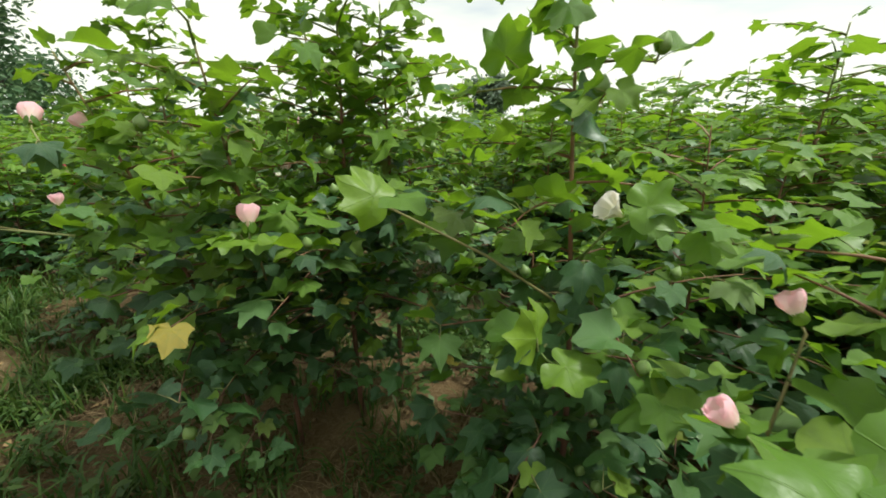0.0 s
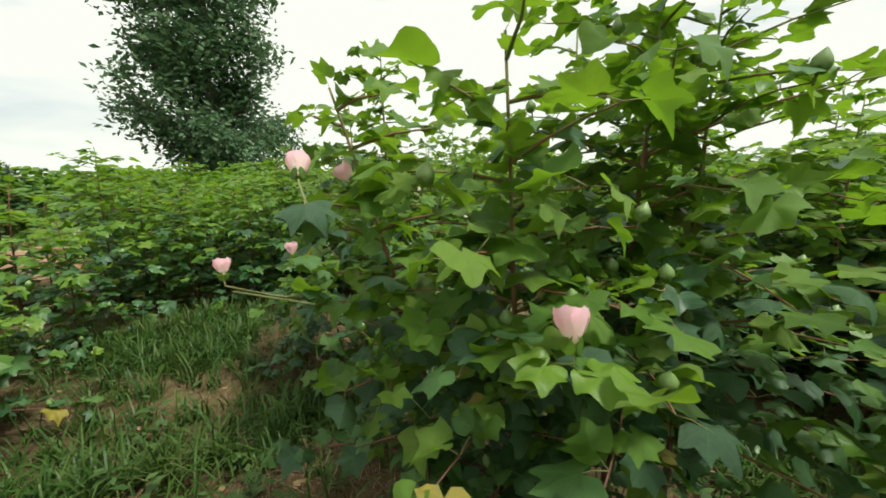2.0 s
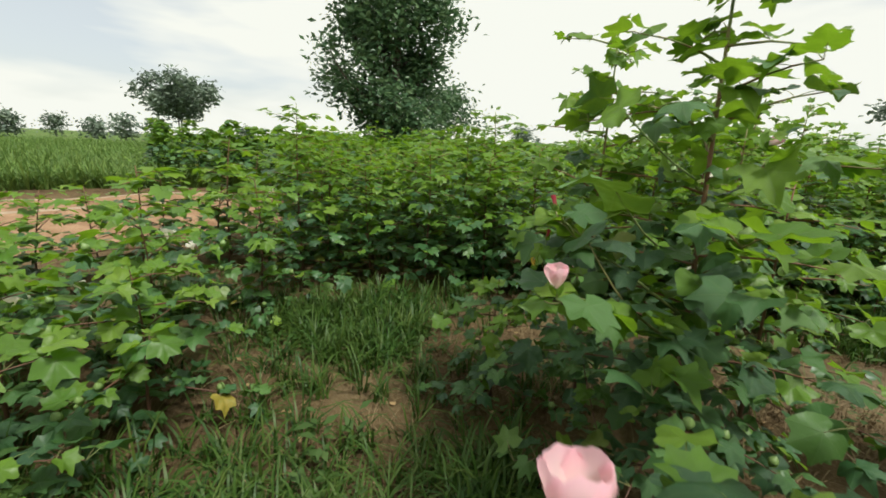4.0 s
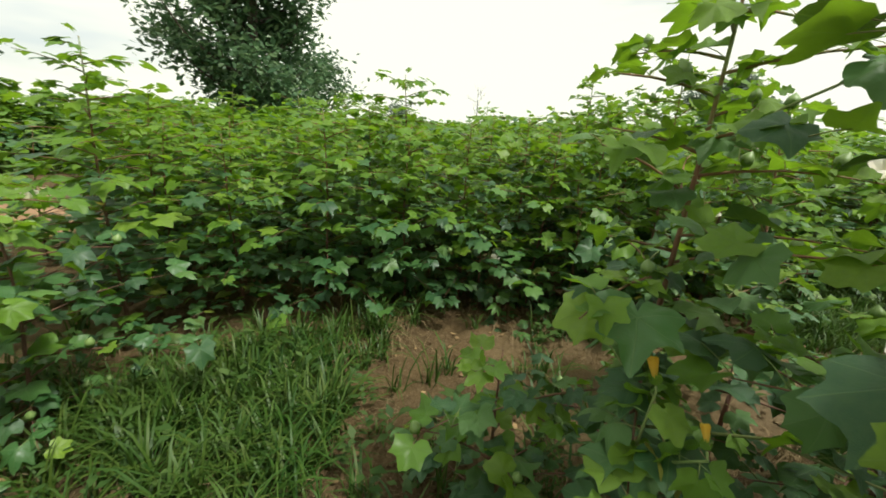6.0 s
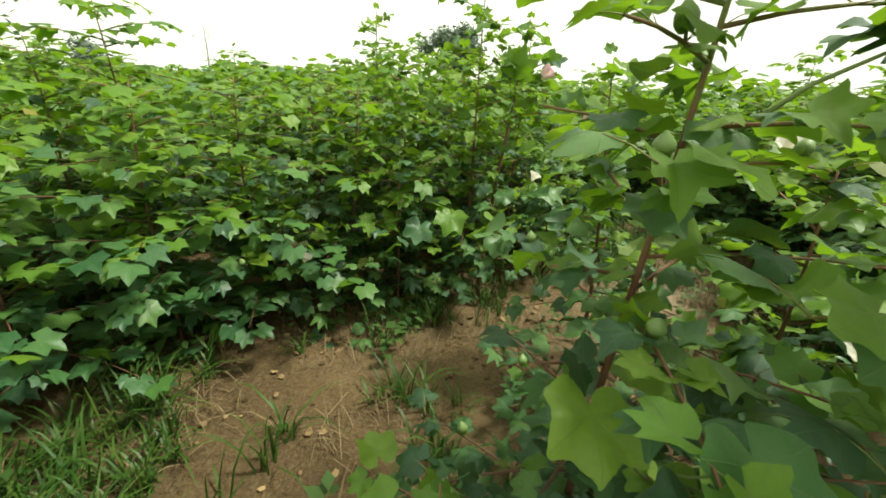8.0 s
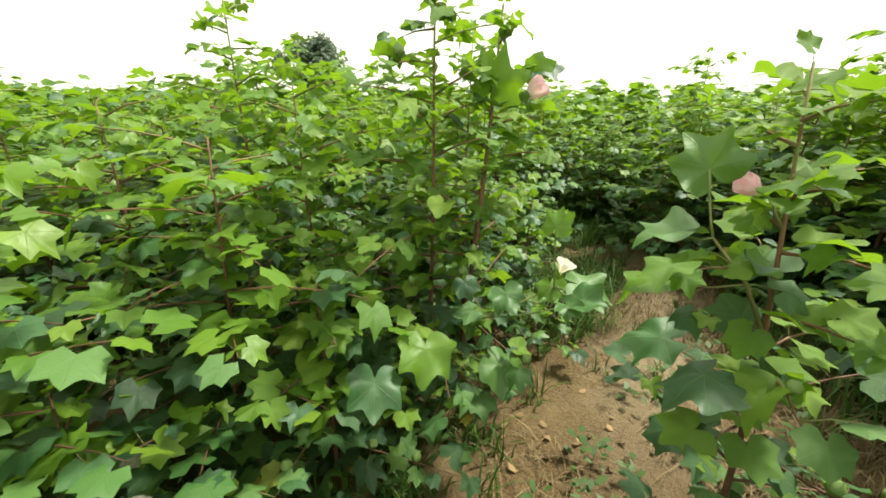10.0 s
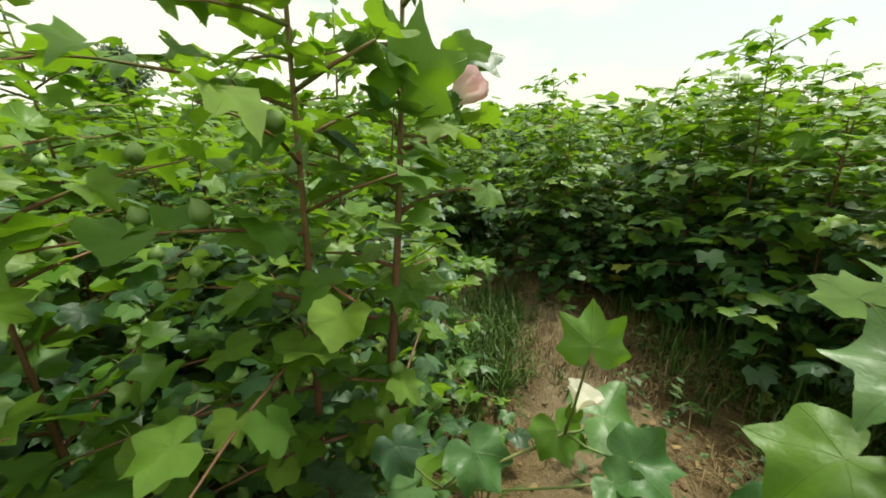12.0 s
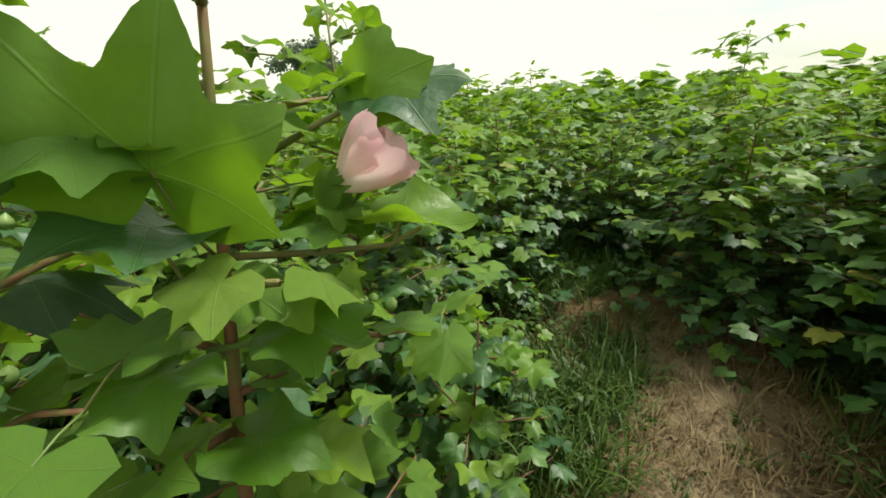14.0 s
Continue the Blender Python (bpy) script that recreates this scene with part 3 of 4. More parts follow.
    for centre, tip, normal, node_at, depth, young in extra_leaves:
        broad_leaf(plant, centre, tip, normal, node_at, depth, YOUNG if young else LEAF, rng)
    for pts in extra_branches:
        v, f = tube([Vector(p) - base.translation for p in pts], [0.0048 - 0.0022 * i / (len(pts) - 1) for i in range(len(pts))], 6)
        part("branch", mesh_of("branch", v, f, [PETIOLE]), plant)
        line = [Vector(p) - base.translation for p in pts]
        for a, b in zip(line, line[1:]):
            for k in range(max(2, int((b - a).length / 0.055))):
                at = a.lerp(b, rng.random())
                way = Vector((rng.uniform(-1, 1), rng.uniform(-1, 1), rng.uniform(-0.4, 0.35)))
                if pts[0][2] < 1.2 and clear_of_aisle(at + way.normalized() * size * 1.3 + base.translation, 0.25):
                    part("leaf", rng.choice(LEAVES + YOUNGS), plant, m=frame_to(at, way, (rng.uniform(-0.4, 0.4), rng.uniform(-0.4, 0.4), 1), size * rng.uniform(0.5, 0.8)))
    return plant


def joined_foliage(rng, leaves, scale=1.0):
    b = Build()
    for p, way, s, t in leaves:
        verts, faces, uvs = LIGHT[rng.randrange(len(LIGHT))]
        way = (Vector(way).normalized() - Vector((0, 0, rng.uniform(0.0, 0.38)))).normalized()
        up = Vector((rng.uniform(-0.4, 0.4), rng.uniform(-0.4, 0.4), 1))
        m = frame_to(p + way * s * 0.8 + Vector((0, 0, s * 0.2)), way, up, s * scale)
        # Same split by height: leaf colour carries both age and shade.
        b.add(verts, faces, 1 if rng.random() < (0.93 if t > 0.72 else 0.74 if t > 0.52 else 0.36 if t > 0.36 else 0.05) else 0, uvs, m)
    return b


def row_plant(seed, height, spread, label, size=0.088, density=1.0, tint="cream", flowers=1):
    """A plant of the standing rows: stem and branches, a crown of leaves, flowers and bolls."""
    rng = random.Random(seed)
    plant = thing("cotton_plant", label, "cotton plant", "cotton plants", Matrix.Translation((0, 0, -50)))
    rods, leaves, heads = grow(rng, height, spread, size, (rng.uniform(-0.1, 0.1), rng.uniform(-0.1, 0.1)), 0.09, density)
    b = Build()
    for n, (name, pts, radii) in enumerate(rods):
        v, f = tube(pts, radii, 3 if n else 6)
        b.add(v, f)
    part("stem", b.mesh("stem", [STEM]), plant)
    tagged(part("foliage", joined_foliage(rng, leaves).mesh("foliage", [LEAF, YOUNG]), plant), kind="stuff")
    count = 0
    for p, out, chance_, t in heads:
        if count < flowers and t > 0.25:
            flower(plant, head_pose(p + Vector(out) * 0.05, out, rng), tint, 0.052)
            count += 1
    return plant


# ---- the plan ----
# Rows of cotton run along ROW; u is the way along it, v the way across, to its left.
ROW, ACROSS = Vector((0.78, 0.625)), Vector((-0.625, 0.78))


def uv_of(x, y):
    return ROW.x * x + ROW.y * y, ACROSS.x * x + ACROSS.y * y


def xy_of(u, v):
    return (ROW.x * u + ACROSS.x * v) / (ROW.length_squared), (ROW.y * u + ACROSS.y * v) / (ACROSS.length_squared)


def ground_height(x, y):
    """Low ridges under the rows, clods and a trodden path."""
    near = max(0.0, 1 - math.hypot(x, y - 2) / 30)
    h = 0.030 * noise.noise(Vector((x * 0.8, y * 0.8, 0))) + 0.016 * noise.noise(Vector((x * 3.1, y * 3.1, 4))) + 0.007 * noise.noise(Vector((x * 11, y * 11, 9)))
    return h * near


# ---- ground: one sheet to the horizon, fine in the middle ----
def axis_steps(lo, hi, fine_lo, fine_hi, fine):
    inner = list(np.arange(fine_lo, fine_hi + fine / 2, fine))
    left, at, step = [], fine_lo, fine
    while at > lo:
        step *= 1.35
        at = max(lo, at - step)
        left.append(at)
    right, at, step = [], inner[-1], fine
    while at < hi:
        step *= 1.35
        at = min(hi, at + step)
        right.append(at)
    return left[::-1] + inner + right


gx, gy = axis_steps(-900, 900, -5.5, 5.0, 0.05), axis_steps(-900, 900, -1.0, 9.0, 0.05)
verts = [(x, y, ground_height(x, y)) for y in gy for x in gx]
w = len(gx)
faces = [(j * w + i, j * w + i + 1, (j + 1) * w + i + 1, (j + 1) * w + i) for j in range(len(gy) - 1) for i in range(w - 1)]
far_face = [1 if math.hypot(verts[f[0]][0], verts[f[0]][1]) > 28 else 0 for f in faces]
ground = new("ground", mesh_of("ground", verts, faces, [SOIL, FARSOIL], far_face))
tagged(ground, "dry brown cracked field soil with clods", "ground", kind="structure")


# ---- cotton plants close to the way, one by one ----
BUSHY = "bushy green cotton plant with broad lobed leaves on dry soil"
near_plant(11, -0.30, 1.38, 1.56, 0.50, "leafy cotton plant with pale pink flowers beside the grass", size=0.092, lean=(-0.14, -0.44), tints=("pink",), density=1.4, bare=0.20, top=0.4,
           extra_flowers=[((-0.473, 0.875, 1.385), "pink", 0.050, -50, 40), ((-0.41, 0.97, 1.37), "pink", 0.042, -40, 120), ((-0.776, 0.925, 1.14), "pink", 0.042, -15, 60)],
           extra_branches=[[(-0.36, 1.30, 0.80), (-0.52, 1.12, 1.02), (-0.77, 0.94, 1.10)]], flowers=0)
near_plant(12, -0.10, 1.36, 1.62, 0.50, "dark-green cotton plant with a pale pink flower on dry soil", size=0.094, lean=(0.02, -0.42), tints=("pink",), density=1.4, bare=0.24, top=0.4,
           extra_flowers=[((0.061, 0.84, 1.125), "pink", 0.056, -25, 20)],
           extra_branches=[[(-0.08, 1.20, 0.78), (0.0, 1.0, 0.98), (0.055, 0.86, 1.09)]],
           extra_leaves=[((0.10, 0.81, 1.105), (0.155, 0.78, 1.10), (0.1, -0.4, 1), (0.055, 0.86, 1.09), 0.3, True), ((0.02, 0.81, 1.10), (-0.015, 0.765, 1.09), (0.0, -0.4, 1), (0.055, 0.86, 1.09), 0.3, True)], flowers=0)
near_plant(13, 0.14, 1.52, 1.96, 0.46, "tallest cotton plant with crowded pale green top leaves", size=0.090, lean=(0.04, -0.20), density=1.6, flowers=0, top=0.85, bare=0.26, tints=("pink",),
           extra_flowers=[((0.007, 1.215, 1.235), "pink", 0.040, -35, 0)])
near_plant(14, -0.02, 1.72, 1.82, 0.40, "tall slender cotton plant behind the flowering ones", size=0.088, lean=(-0.02, -0.10), density=1.2, flowers=0, top=0.7, joined=True)
near_plant(38, 0.32, 1.62, 1.80, 0.40, "tall slender cotton plant behind the flowering ones", size=0.090, lean=(0.0, -0.18), density=1.4, flowers=0, top=0.85, bare=0.3, joined=True)
near_plant(39, 0.84, 1.16, 1.02, 0.44, "dark low cotton plant in the shade of a taller one", size=0.094, flowers=0, density=1.3, bare=0.06, joined=True)
near_plant(15, 0.94, 0.98, 1.80, 0.50, "cotton plant with large pale leaves reaching over the path", size=0.098, lean=(-0.08, -0.14), tints=("cream",), flowers=0, density=1.2, bare=0.06,
           extra_flowers=[((0.943, 0.695, 1.19), "cream", 0.052, -60, 100)],
           extra_branches=[[(0.90, 0.86, 0.90), (0.66, 0.78, 1.08), (0.42, 0.70, 1.22)], [(0.90, 0.84, 1.05), (0.92, 0.72, 1.16)], [(0.90, 0.88, 0.84), (0.76, 0.60, 0.93)]],
           extra_leaves=[((0.71, 0.967, 1.55), (0.71, 0.93, 1.64), (0.1, -1, 0.3), (0.84, 0.86, 1.44), 0.9, True), ((0.86, 0.734, 1.40), (0.79, 0.68, 1.43), (0.3, -0.8, 0.5), (0.86, 0.84, 1.40), 0.5, False),
                         ((0.955, 0.63, 1.225), (1.03, 0.61, 1.235), (0.1, -0.9, 0.5), (0.92, 0.72, 1.16), 0.8, True), ((0.75, 0.575, 0.97), (0.725, 0.545, 1.045), (0.6, -0.7, 0.3), (0.76, 0.60, 0.93), 0.3, True),
                         ((0.80, 0.54, 0.93), (0.865, 0.49, 0.925), (0.1, -0.4, 1), (0.76, 0.60, 0.93), 0.4, True), ((0.414, 0.691, 1.235), (0.34, 0.66, 1.28), (0.3, -0.8, 0.6), (0.42, 0.70, 1.22), 0.6, True)])
near_plant(16, 1.28, 0.30, 1.30, 0.55, "bushy green cotton plant with pink flowers close to the path", size=0.100, flowers=0, density=1.35,
           extra_flowers=[((1.133, 0.453, 1.075), "pink", 0.042, -30, 40), ((0.925, 0.265, 1.02), "pink", 0.036, -50, 60)],
           extra_branches=[[(1.27, 0.30, 0.70), (1.10, 0.28, 0.90), (0.94, 0.255, 1.00)]],
           extra_leaves=[((0.885, 0.090, 1.075), (0.815, 0.122, 1.120), (0.1, -0.4, 1), (1.0, 0.26, 0.96), 0.5, True)])
near_plant(17, -0.93, 2.08, 2.02, 0.50, "tall cotton plant with a large pale pink flower and red bud", size=0.102, top=0.6, lean=(-0.10, 0.06), tints=("pink",), flowers=0, density=1.2, bare=0.14,
           extra_flowers=[((-1.105, 1.515, 1.058), "pink", 0.052, -8, 150), ((-1.24, 1.72, 1.205), "rose", 0.034, -30, 60), ((-1.30, 1.80, 1.10), "rose", 0.026, -20, 10)],
           extra_branches=[[(-0.95, 2.03, 0.80), (-1.02, 1.76, 0.97), (-1.09, 1.53, 1.04)], [(-0.96, 2.03, 0.90), (-1.12, 1.86, 1.06), (-1.23, 1.73, 1.18)]],
           extra_leaves=[((-1.05, 1.62, 1.275), (-1.17, 1.66, 1.255), (-0.1, -0.5, -0.85), (-1.0, 1.80, 1.14), 0.7, False), ((-1.08, 1.65, 1.45), (-1.15, 1.68, 1.46), (-0.1, -0.8, 0.4), (-0.98, 1.95, 1.30), 0.8, True),
                         ((-1.12, 1.66, 1.155), (-1.20, 1.68, 1.115), (-0.2, -0.5, 0.9), (-1.02, 1.76, 0.97), 0.4, False), ((-1.20, 1.62, 1.03), (-1.285, 1.65, 1.04), (-0.1, -0.2, 1), (-1.02, 1.76, 0.97), 0.5, False),
                         ((-1.14, 1.53, 1.02), (-1.18, 1.48, 1.015), (0, -0.2, 1), (-1.09, 1.53, 1.04), 0.5, True)])
near_plant(18, -1.46, 2.56, 1.84, 0.58, "open cotton plant with reddish stem and withered yellow flower", size=0.088, lean=(0.0, -0.12), tints=("cream",), density=1.25, flowers=0, top=0.5, bare=0.08,
           extra_flowers=[((-1.484, 2.06, 0.915), "yellow", 0.038, -15, 90), ((-1.40, 2.0, 0.86), "yellow", 0.030, -25, 30)],
           extra_branches=[[(-1.46, 2.50, 0.60), (-1.48, 2.28, 0.76), (-1.48, 2.07, 0.88)], [(-1.44, 2.44, 1.30), (-1.34, 2.40, 1.40), (-1.25, 2.37, 1.455)], [(-1.46, 2.52, 0.5), (-1.2, 2.4, 0.66), (-1.0, 2.2, 0.74)]],
           extra_leaves=[((-1.224, 2.368, 1.475), (-1.15, 2.33, 1.44), (0.1, -0.7, 0.6), (-1.25, 2.37, 1.455), 0.7, False), ((-1.62, 2.30, 0.91), (-1.64, 2.20, 0.87), (0, -0.6, 0.8), (-1.48, 2.28, 0.76), 0.3, True),
                         ((-1.53, 2.12, 1.0), (-1.52, 2.02, 0.95), (0.1, -0.7, 0.7), (-1.48, 2.28, 0.80), 0.7, False), ((-1.44, 2.03, 0.80), (-1.38, 1.97, 0.79), (0, -0.4, 1), (-1.48, 2.07, 0.88), 0.5, False)])
near_plant(19, -0.82, 2.74, 1.30, 0.50, "cotton plant with open white flowers", size=0.095, tints=("cream",), flowers=0, density=1.2,
           extra_flowers=[((-1.004, 2.409, 0.91), "cream", 0.055, -40, 120), ((-1.054, 2.68, 1.255), "cream", 0.050, -30, 150)], joined=True)
near_plant(20, -1.04, 3.40, 1.52, 0.38, "tall cotton plant with large leaves beside the bare path", size=0.090, lean=(-0.06, 0.04), flowers=0, density=0.95, keep=0.30, bare=0.26,
           extra_flowers=[((-1.14, 3.455, 1.285), "pink", 0.046, -60, 60)],
           extra_branches=[[(-1.06, 3.41, 0.95), (-1.14, 3.44, 1.10), (-1.22, 3.48, 1.20)]],
           extra_leaves=[((-1.223, 3.515, 1.331), (-1.254, 3.551, 1.408), (-0.5, -0.1, 0.8), (-1.22, 3.48, 1.20), 0.3, False), ((-1.21, 3.56, 1.19), (-1.29, 3.62, 1.17), (-0.3, 0.3, 0.9), (-1.22, 3.48, 1.20), 0.5, False),
                         ((-1.19, 3.60, 1.05), (-1.27, 3.67, 1.02), (-0.3, 0.2, 0.9), (-1.14, 3.44, 1.10), 0.4, True), ((-1.13, 3.60, 0.88), (-1.20, 3.69, 0.85), (-0.3, 0.2, 0.9), (-1.08, 3.43, 0.85), 0.5, False),
                         ((-1.24, 3.42, 0.92), (-1.35, 3.44, 0.88), (-0.3, 0.1, 0.9), (-1.08, 3.43, 0.85), 0.5, False)])
near_plant(21, 0.26, 3.06, 1.72, 0.42, "tall cotton plant with bare reddish lower stem", size=0.100, lean=(-0.06, 0.05), flowers=0, bare=0.2, density=1.1, joined=True)
near_plant(22, 0.66, 3.30, 1.78, 0.44, "tall cotton plant with bare reddish lower stem", size=0.098, flowers=0, bare=0.18, density=1.2, joined=True)
near_plant(24, -1.46, 4.46, 1.86, 0.50, "tall cotton plant with reddish stem and green bolls", size=0.092, lean=(0.0, -0.16), flowers=0, density=1.3, fresh=0.2, top=0.5, bare=0.08, keep=0.29,
           extra_flowers=[((-1.217, 3.922, 0.94), "cream", 0.050, -25, -120)],
           extra_branches=[[(-1.45, 4.40, 0.55), (-1.34, 4.12, 0.72), (-1.22, 3.93, 0.90)]],
           extra_leaves=[((-1.286, 3.873, 1.127), (-1.261, 3.890, 1.190), (-0.811, -0.336, 0.178), (-1.22, 3.93, 0.90), 1.1, True),
                         ((-1.204, 3.818, 0.901), (-1.175, 3.743, 0.917), (-0.731, -0.193, 1.254), (-1.22, 3.93, 0.90), 0.3, False),
                         ((-1.223, 3.945, 0.901), (-1.247, 3.900, 0.855), (-0.690, -0.343, 1.038), (-1.22, 3.93, 0.90), 0.3, True),
                         ((-1.249, 3.829, 0.886), (-1.247, 3.773, 0.873), (-0.692, -0.212, 1.190), (-1.34, 4.12, 0.72), 0.4, False),
                         ((-1.317, 4.058, 0.837), (-1.322, 3.985, 0.790), (-0.556, -0.463, 0.990), (-1.34, 4.12, 0.72), 0.4, False),
                         ((-1.419, 4.166, 0.846), (-1.418, 4.113, 0.805), (-0.435, -0.591, 1.080), (-1.34, 4.12, 0.72), 0.4, False), ((-1.13, 3.90, 0.90), (-1.04, 3.83, 0.88), (0, -0.3, 1), (-1.22, 3.93, 0.90), 0.4, False),
                         ((-1.62, 4.05, 0.70), (-1.66, 3.95, 0.62), (0, -0.7, 0.7), (-1.48, 4.38, 0.60), 0.5, True), ((-1.80, 4.02, 0.64), (-1.83, 3.93, 0.56), (0, -0.7, 0.7), (-1.50, 4.40, 0.50), 0.6, False),
                         ((-1.33, 4.06, 0.55), (-1.26, 3.98, 0.48), (0.2, -0.6, 0.7), (-1.40, 4.40, 0.45), 0.3, False)])
# the plant with the large pink flower, which the walk ends beside
HERO = near_plant(25, -1.36, 4.33, 1.78, 0.36, "cotton plant with a large pink flower and broad leaves", size=0.082, lean=(0.17, 0.04), flowers=0, stout=1.4, density=0.95, fresh=0.15, keep=0.31, top=0.45, bare=0.1,
           extra_flowers=[((-1.112, 4.328, 1.470), "pink", 0.082, -52, -112)],
           extra_branches=[[(-1.24, 4.358, 1.411), (-1.138, 4.357, 1.398), (-1.056, 4.325, 1.402), (-1.021, 4.31, 1.422)], [(-1.20, 4.377, 1.50), (-1.106, 4.381, 1.544), (-1.06, 4.35, 1.565)], [(-1.27, 4.34, 1.311), (-1.19, 4.32, 1.32)]],
           extra_leaves=[((-1.262, 4.293, 1.515), (-1.222, 4.245, 1.640), (0.15, -1, 0.3), (-1.24, 4.36, 1.41), 1.25, True),
                         ((-1.280, 4.310, 1.466), (-1.345, 4.235, 1.486), (0.2, -0.3, 0.95), (-1.262, 4.35, 1.36), 0.2, False),
                         ((-1.060, 4.343, 1.566), (-1.010, 4.290, 1.612), (-0.2, -0.7, 0.7), (-1.06, 4.35, 1.56), 0.2, True),
                         ((-1.035, 4.345, 1.574), (-0.962, 4.281, 1.592), (0.1, -0.4, 0.9), (-1.06, 4.35, 1.56), 0.3, False),
                         ((-1.045, 4.318, 1.434), (-0.970, 4.250, 1.438), (0.0, 0.02, 1), (-1.056, 4.325, 1.402), 0.4, True),
                         ((-1.115, 4.340, 1.436), (-1.185, 4.31, 1.446), (0.0, 0.0, 1), (-1.138, 4.357, 1.398), 0.4, True)])
near_plant(26, -1.88, 4.66, 1.52, 0.58, BUSHY, size=0.092, tints=("cream",), flowers=1, density=1.3, joined=True)
near_plant(27, -2.08, 5.00, 1.86, 0.50, "cotton plant with a tall layered top", size=0.088, flowers=1, density=1.25, top=0.4, joined=True)
near_plant(28, -1.00, 5.00, 1.80, 0.50, BUSHY, size=0.090, flowers=1, density=1.3, top=0.4, joined=True)
near_plant(29, -2.50, 4.74, 1.46, 0.56, BUSHY, size=0.092, flowers=1, density=1.3, joined=True)
near_plant(32, -0.74, 4.76, 0.98, 0.40, "low young cotton plant beside the path grass", size=0.090, flowers=0, density=1.0, joined=True)
near_plant(33, -0.30, 5.34, 0.62, 0.30, "low young cotton plant beside the path grass", size=0.080, flowers=0, density=0.8, joined=True)
near_plant(34, -1.92, 4.22, 0.92, 0.44, "low pale cotton plant with green bolls beside the path", size=0.094, flowers=0, density=1.2)
near_plant(35, -1.84, 2.34, 0.72, 0.36, "low pale cotton plant with green bolls on bare soil", size=0.092, tints=("yellow",), flowers=0, density=1.1, joined=True)
near_plant(36, -2.58, 4.10, 0.78, 0.40, "low pale cotton plant beside a taller row", size=0.094, tints=("yellow",), flowers=1, density=1.1, joined=True)
near_plant(30, -3.00, 0.55, 0.92, 0.50, "low spreading cotton plant at the grass edge", size=0.098, flowers=1, density=1.2)
near_plant(40, -2.42, 0.40, 0.80, 0.46, "low spreading cotton plant at the grass edge", size=0.100, flowers=0, density=1.2, joined=True)
near_plant(41, -2.80, 1.00, 0.78, 0.44, "low spreading cotton plant at the grass edge", size=0.100, flowers=0, density=1.2, joined=True)
near_plant(31, -3.25, 1.12, 0.95, 0.50, "low spreading cotton plant at the grass edge", size=0.095, flowers=1, density=1.2, joined=True)
near_plant(37, -3.62, 1.86, 1.12, 0.54, "low spreading cotton plant at the grass edge", size=0.094, flowers=1, density=1.2, joined=True)
# a second storey of broad leaves on the plant that the walk ends beside
for c, t, n, foot, deep, kind in [
        ((-1.195, 4.345, 1.378), (-1.105, 4.320, 1.352), (0.0, -0.1, 1), (-1.25, 4.36, 1.37), 0.5, YOUNG),
        ((-1.165, 4.315, 1.336), (-1.095, 4.255, 1.320), (0.05, -0.1, 1), (-1.19, 4.32, 1.32), 0.3, YOUNG),
        ((-1.295, 4.275, 1.335), (-1.345, 4.215, 1.338), (0.1, 0.0, 1), (-1.28, 4.35, 1.28), 0.2, YOUNG),
        ((-1.235, 4.285, 1.225), (-1.160, 4.235, 1.222), (0.0, 0.05, 1), (-1.29, 4.35, 1.20), 0.4, YOUNG),
        ((-1.175, 4.300, 1.170), (-1.115, 4.255, 1.165), (0.0, 0.1, 1), (-1.30, 4.35, 1.12), 0.5, YOUNG)]:
    broad_leaf(HERO, c, t, n, foot, deep, kind, random.Random(int(1000 * t[2])))

# ---- plants of the rows: a dozen kinds, set out along the rows ----
KINDS = []
rng = random.Random(3)
for i in range(12):
    KINDS.append((rng.uniform(1.58, 1.74) if i % 3 == 2 else rng.uniform(1.24, 1.46), rng.uniform(0.48, 0.6), rng.choice(("cream", "cream", "pink")), 1 if i % 3 == 1 else 0))
LOW = [(rng.uniform(0.76, 0.98), rng.uniform(0.44, 0.52), "cream", 1) for _ in range(4)]
made = {}


def set_plant(kind, i, x, y, size, turn):
    """The first of a kind is built; the next ones share its meshes."""
    h, s, tint, n = kind[i]
    m = pose(x, y, ground_height(x, y) - 0.01, 0, 0, turn) @ Matrix.Scale(size, 4)
    key = (id(kind), i)
    if key in made:
        ob = copy_thing(made[key], m)
    else:
        low = kind is LOW
        ob = made[key] = row_plant(100 + i + (50 if low else 0), h, s, "low spreading cotton plant with dusty leaves" if low else "green cotton plant standing in a dense row", tint=tint, flowers=n,
                                   density=1.3 if low else 1.85, size=0.080 if low else 0.072)
        ob.matrix_world = m
    return ob


def left_field(x, y):
    u, v = uv_of(x, y)
    if (x + 4.4) * 0.37 + (y - 2.65) * 0.93 < 0:
        return False
    if u > 5.3:
        return v > 3.7
    return v > 4.7


def right_field(x, y):
    u, v = uv_of(x, y)
    if u > 4.3:
        return v < 3.5
    if u > 3.0 and v < (2.7 if u > 3.7 else 1.9):
        return True
    return (v < 0.95 and x > 1.45 and y > 0.9) or (v < 1.6 and x > 0.1 and y > 2.9)


def low_field(x, y):
    return x < -2.62 - 0.75 * max(0, y - 0.4) and -4 < y and (x + 4.4) * 0.37 + (y - 2.45) * 0.93 < 0 and x > -6.2


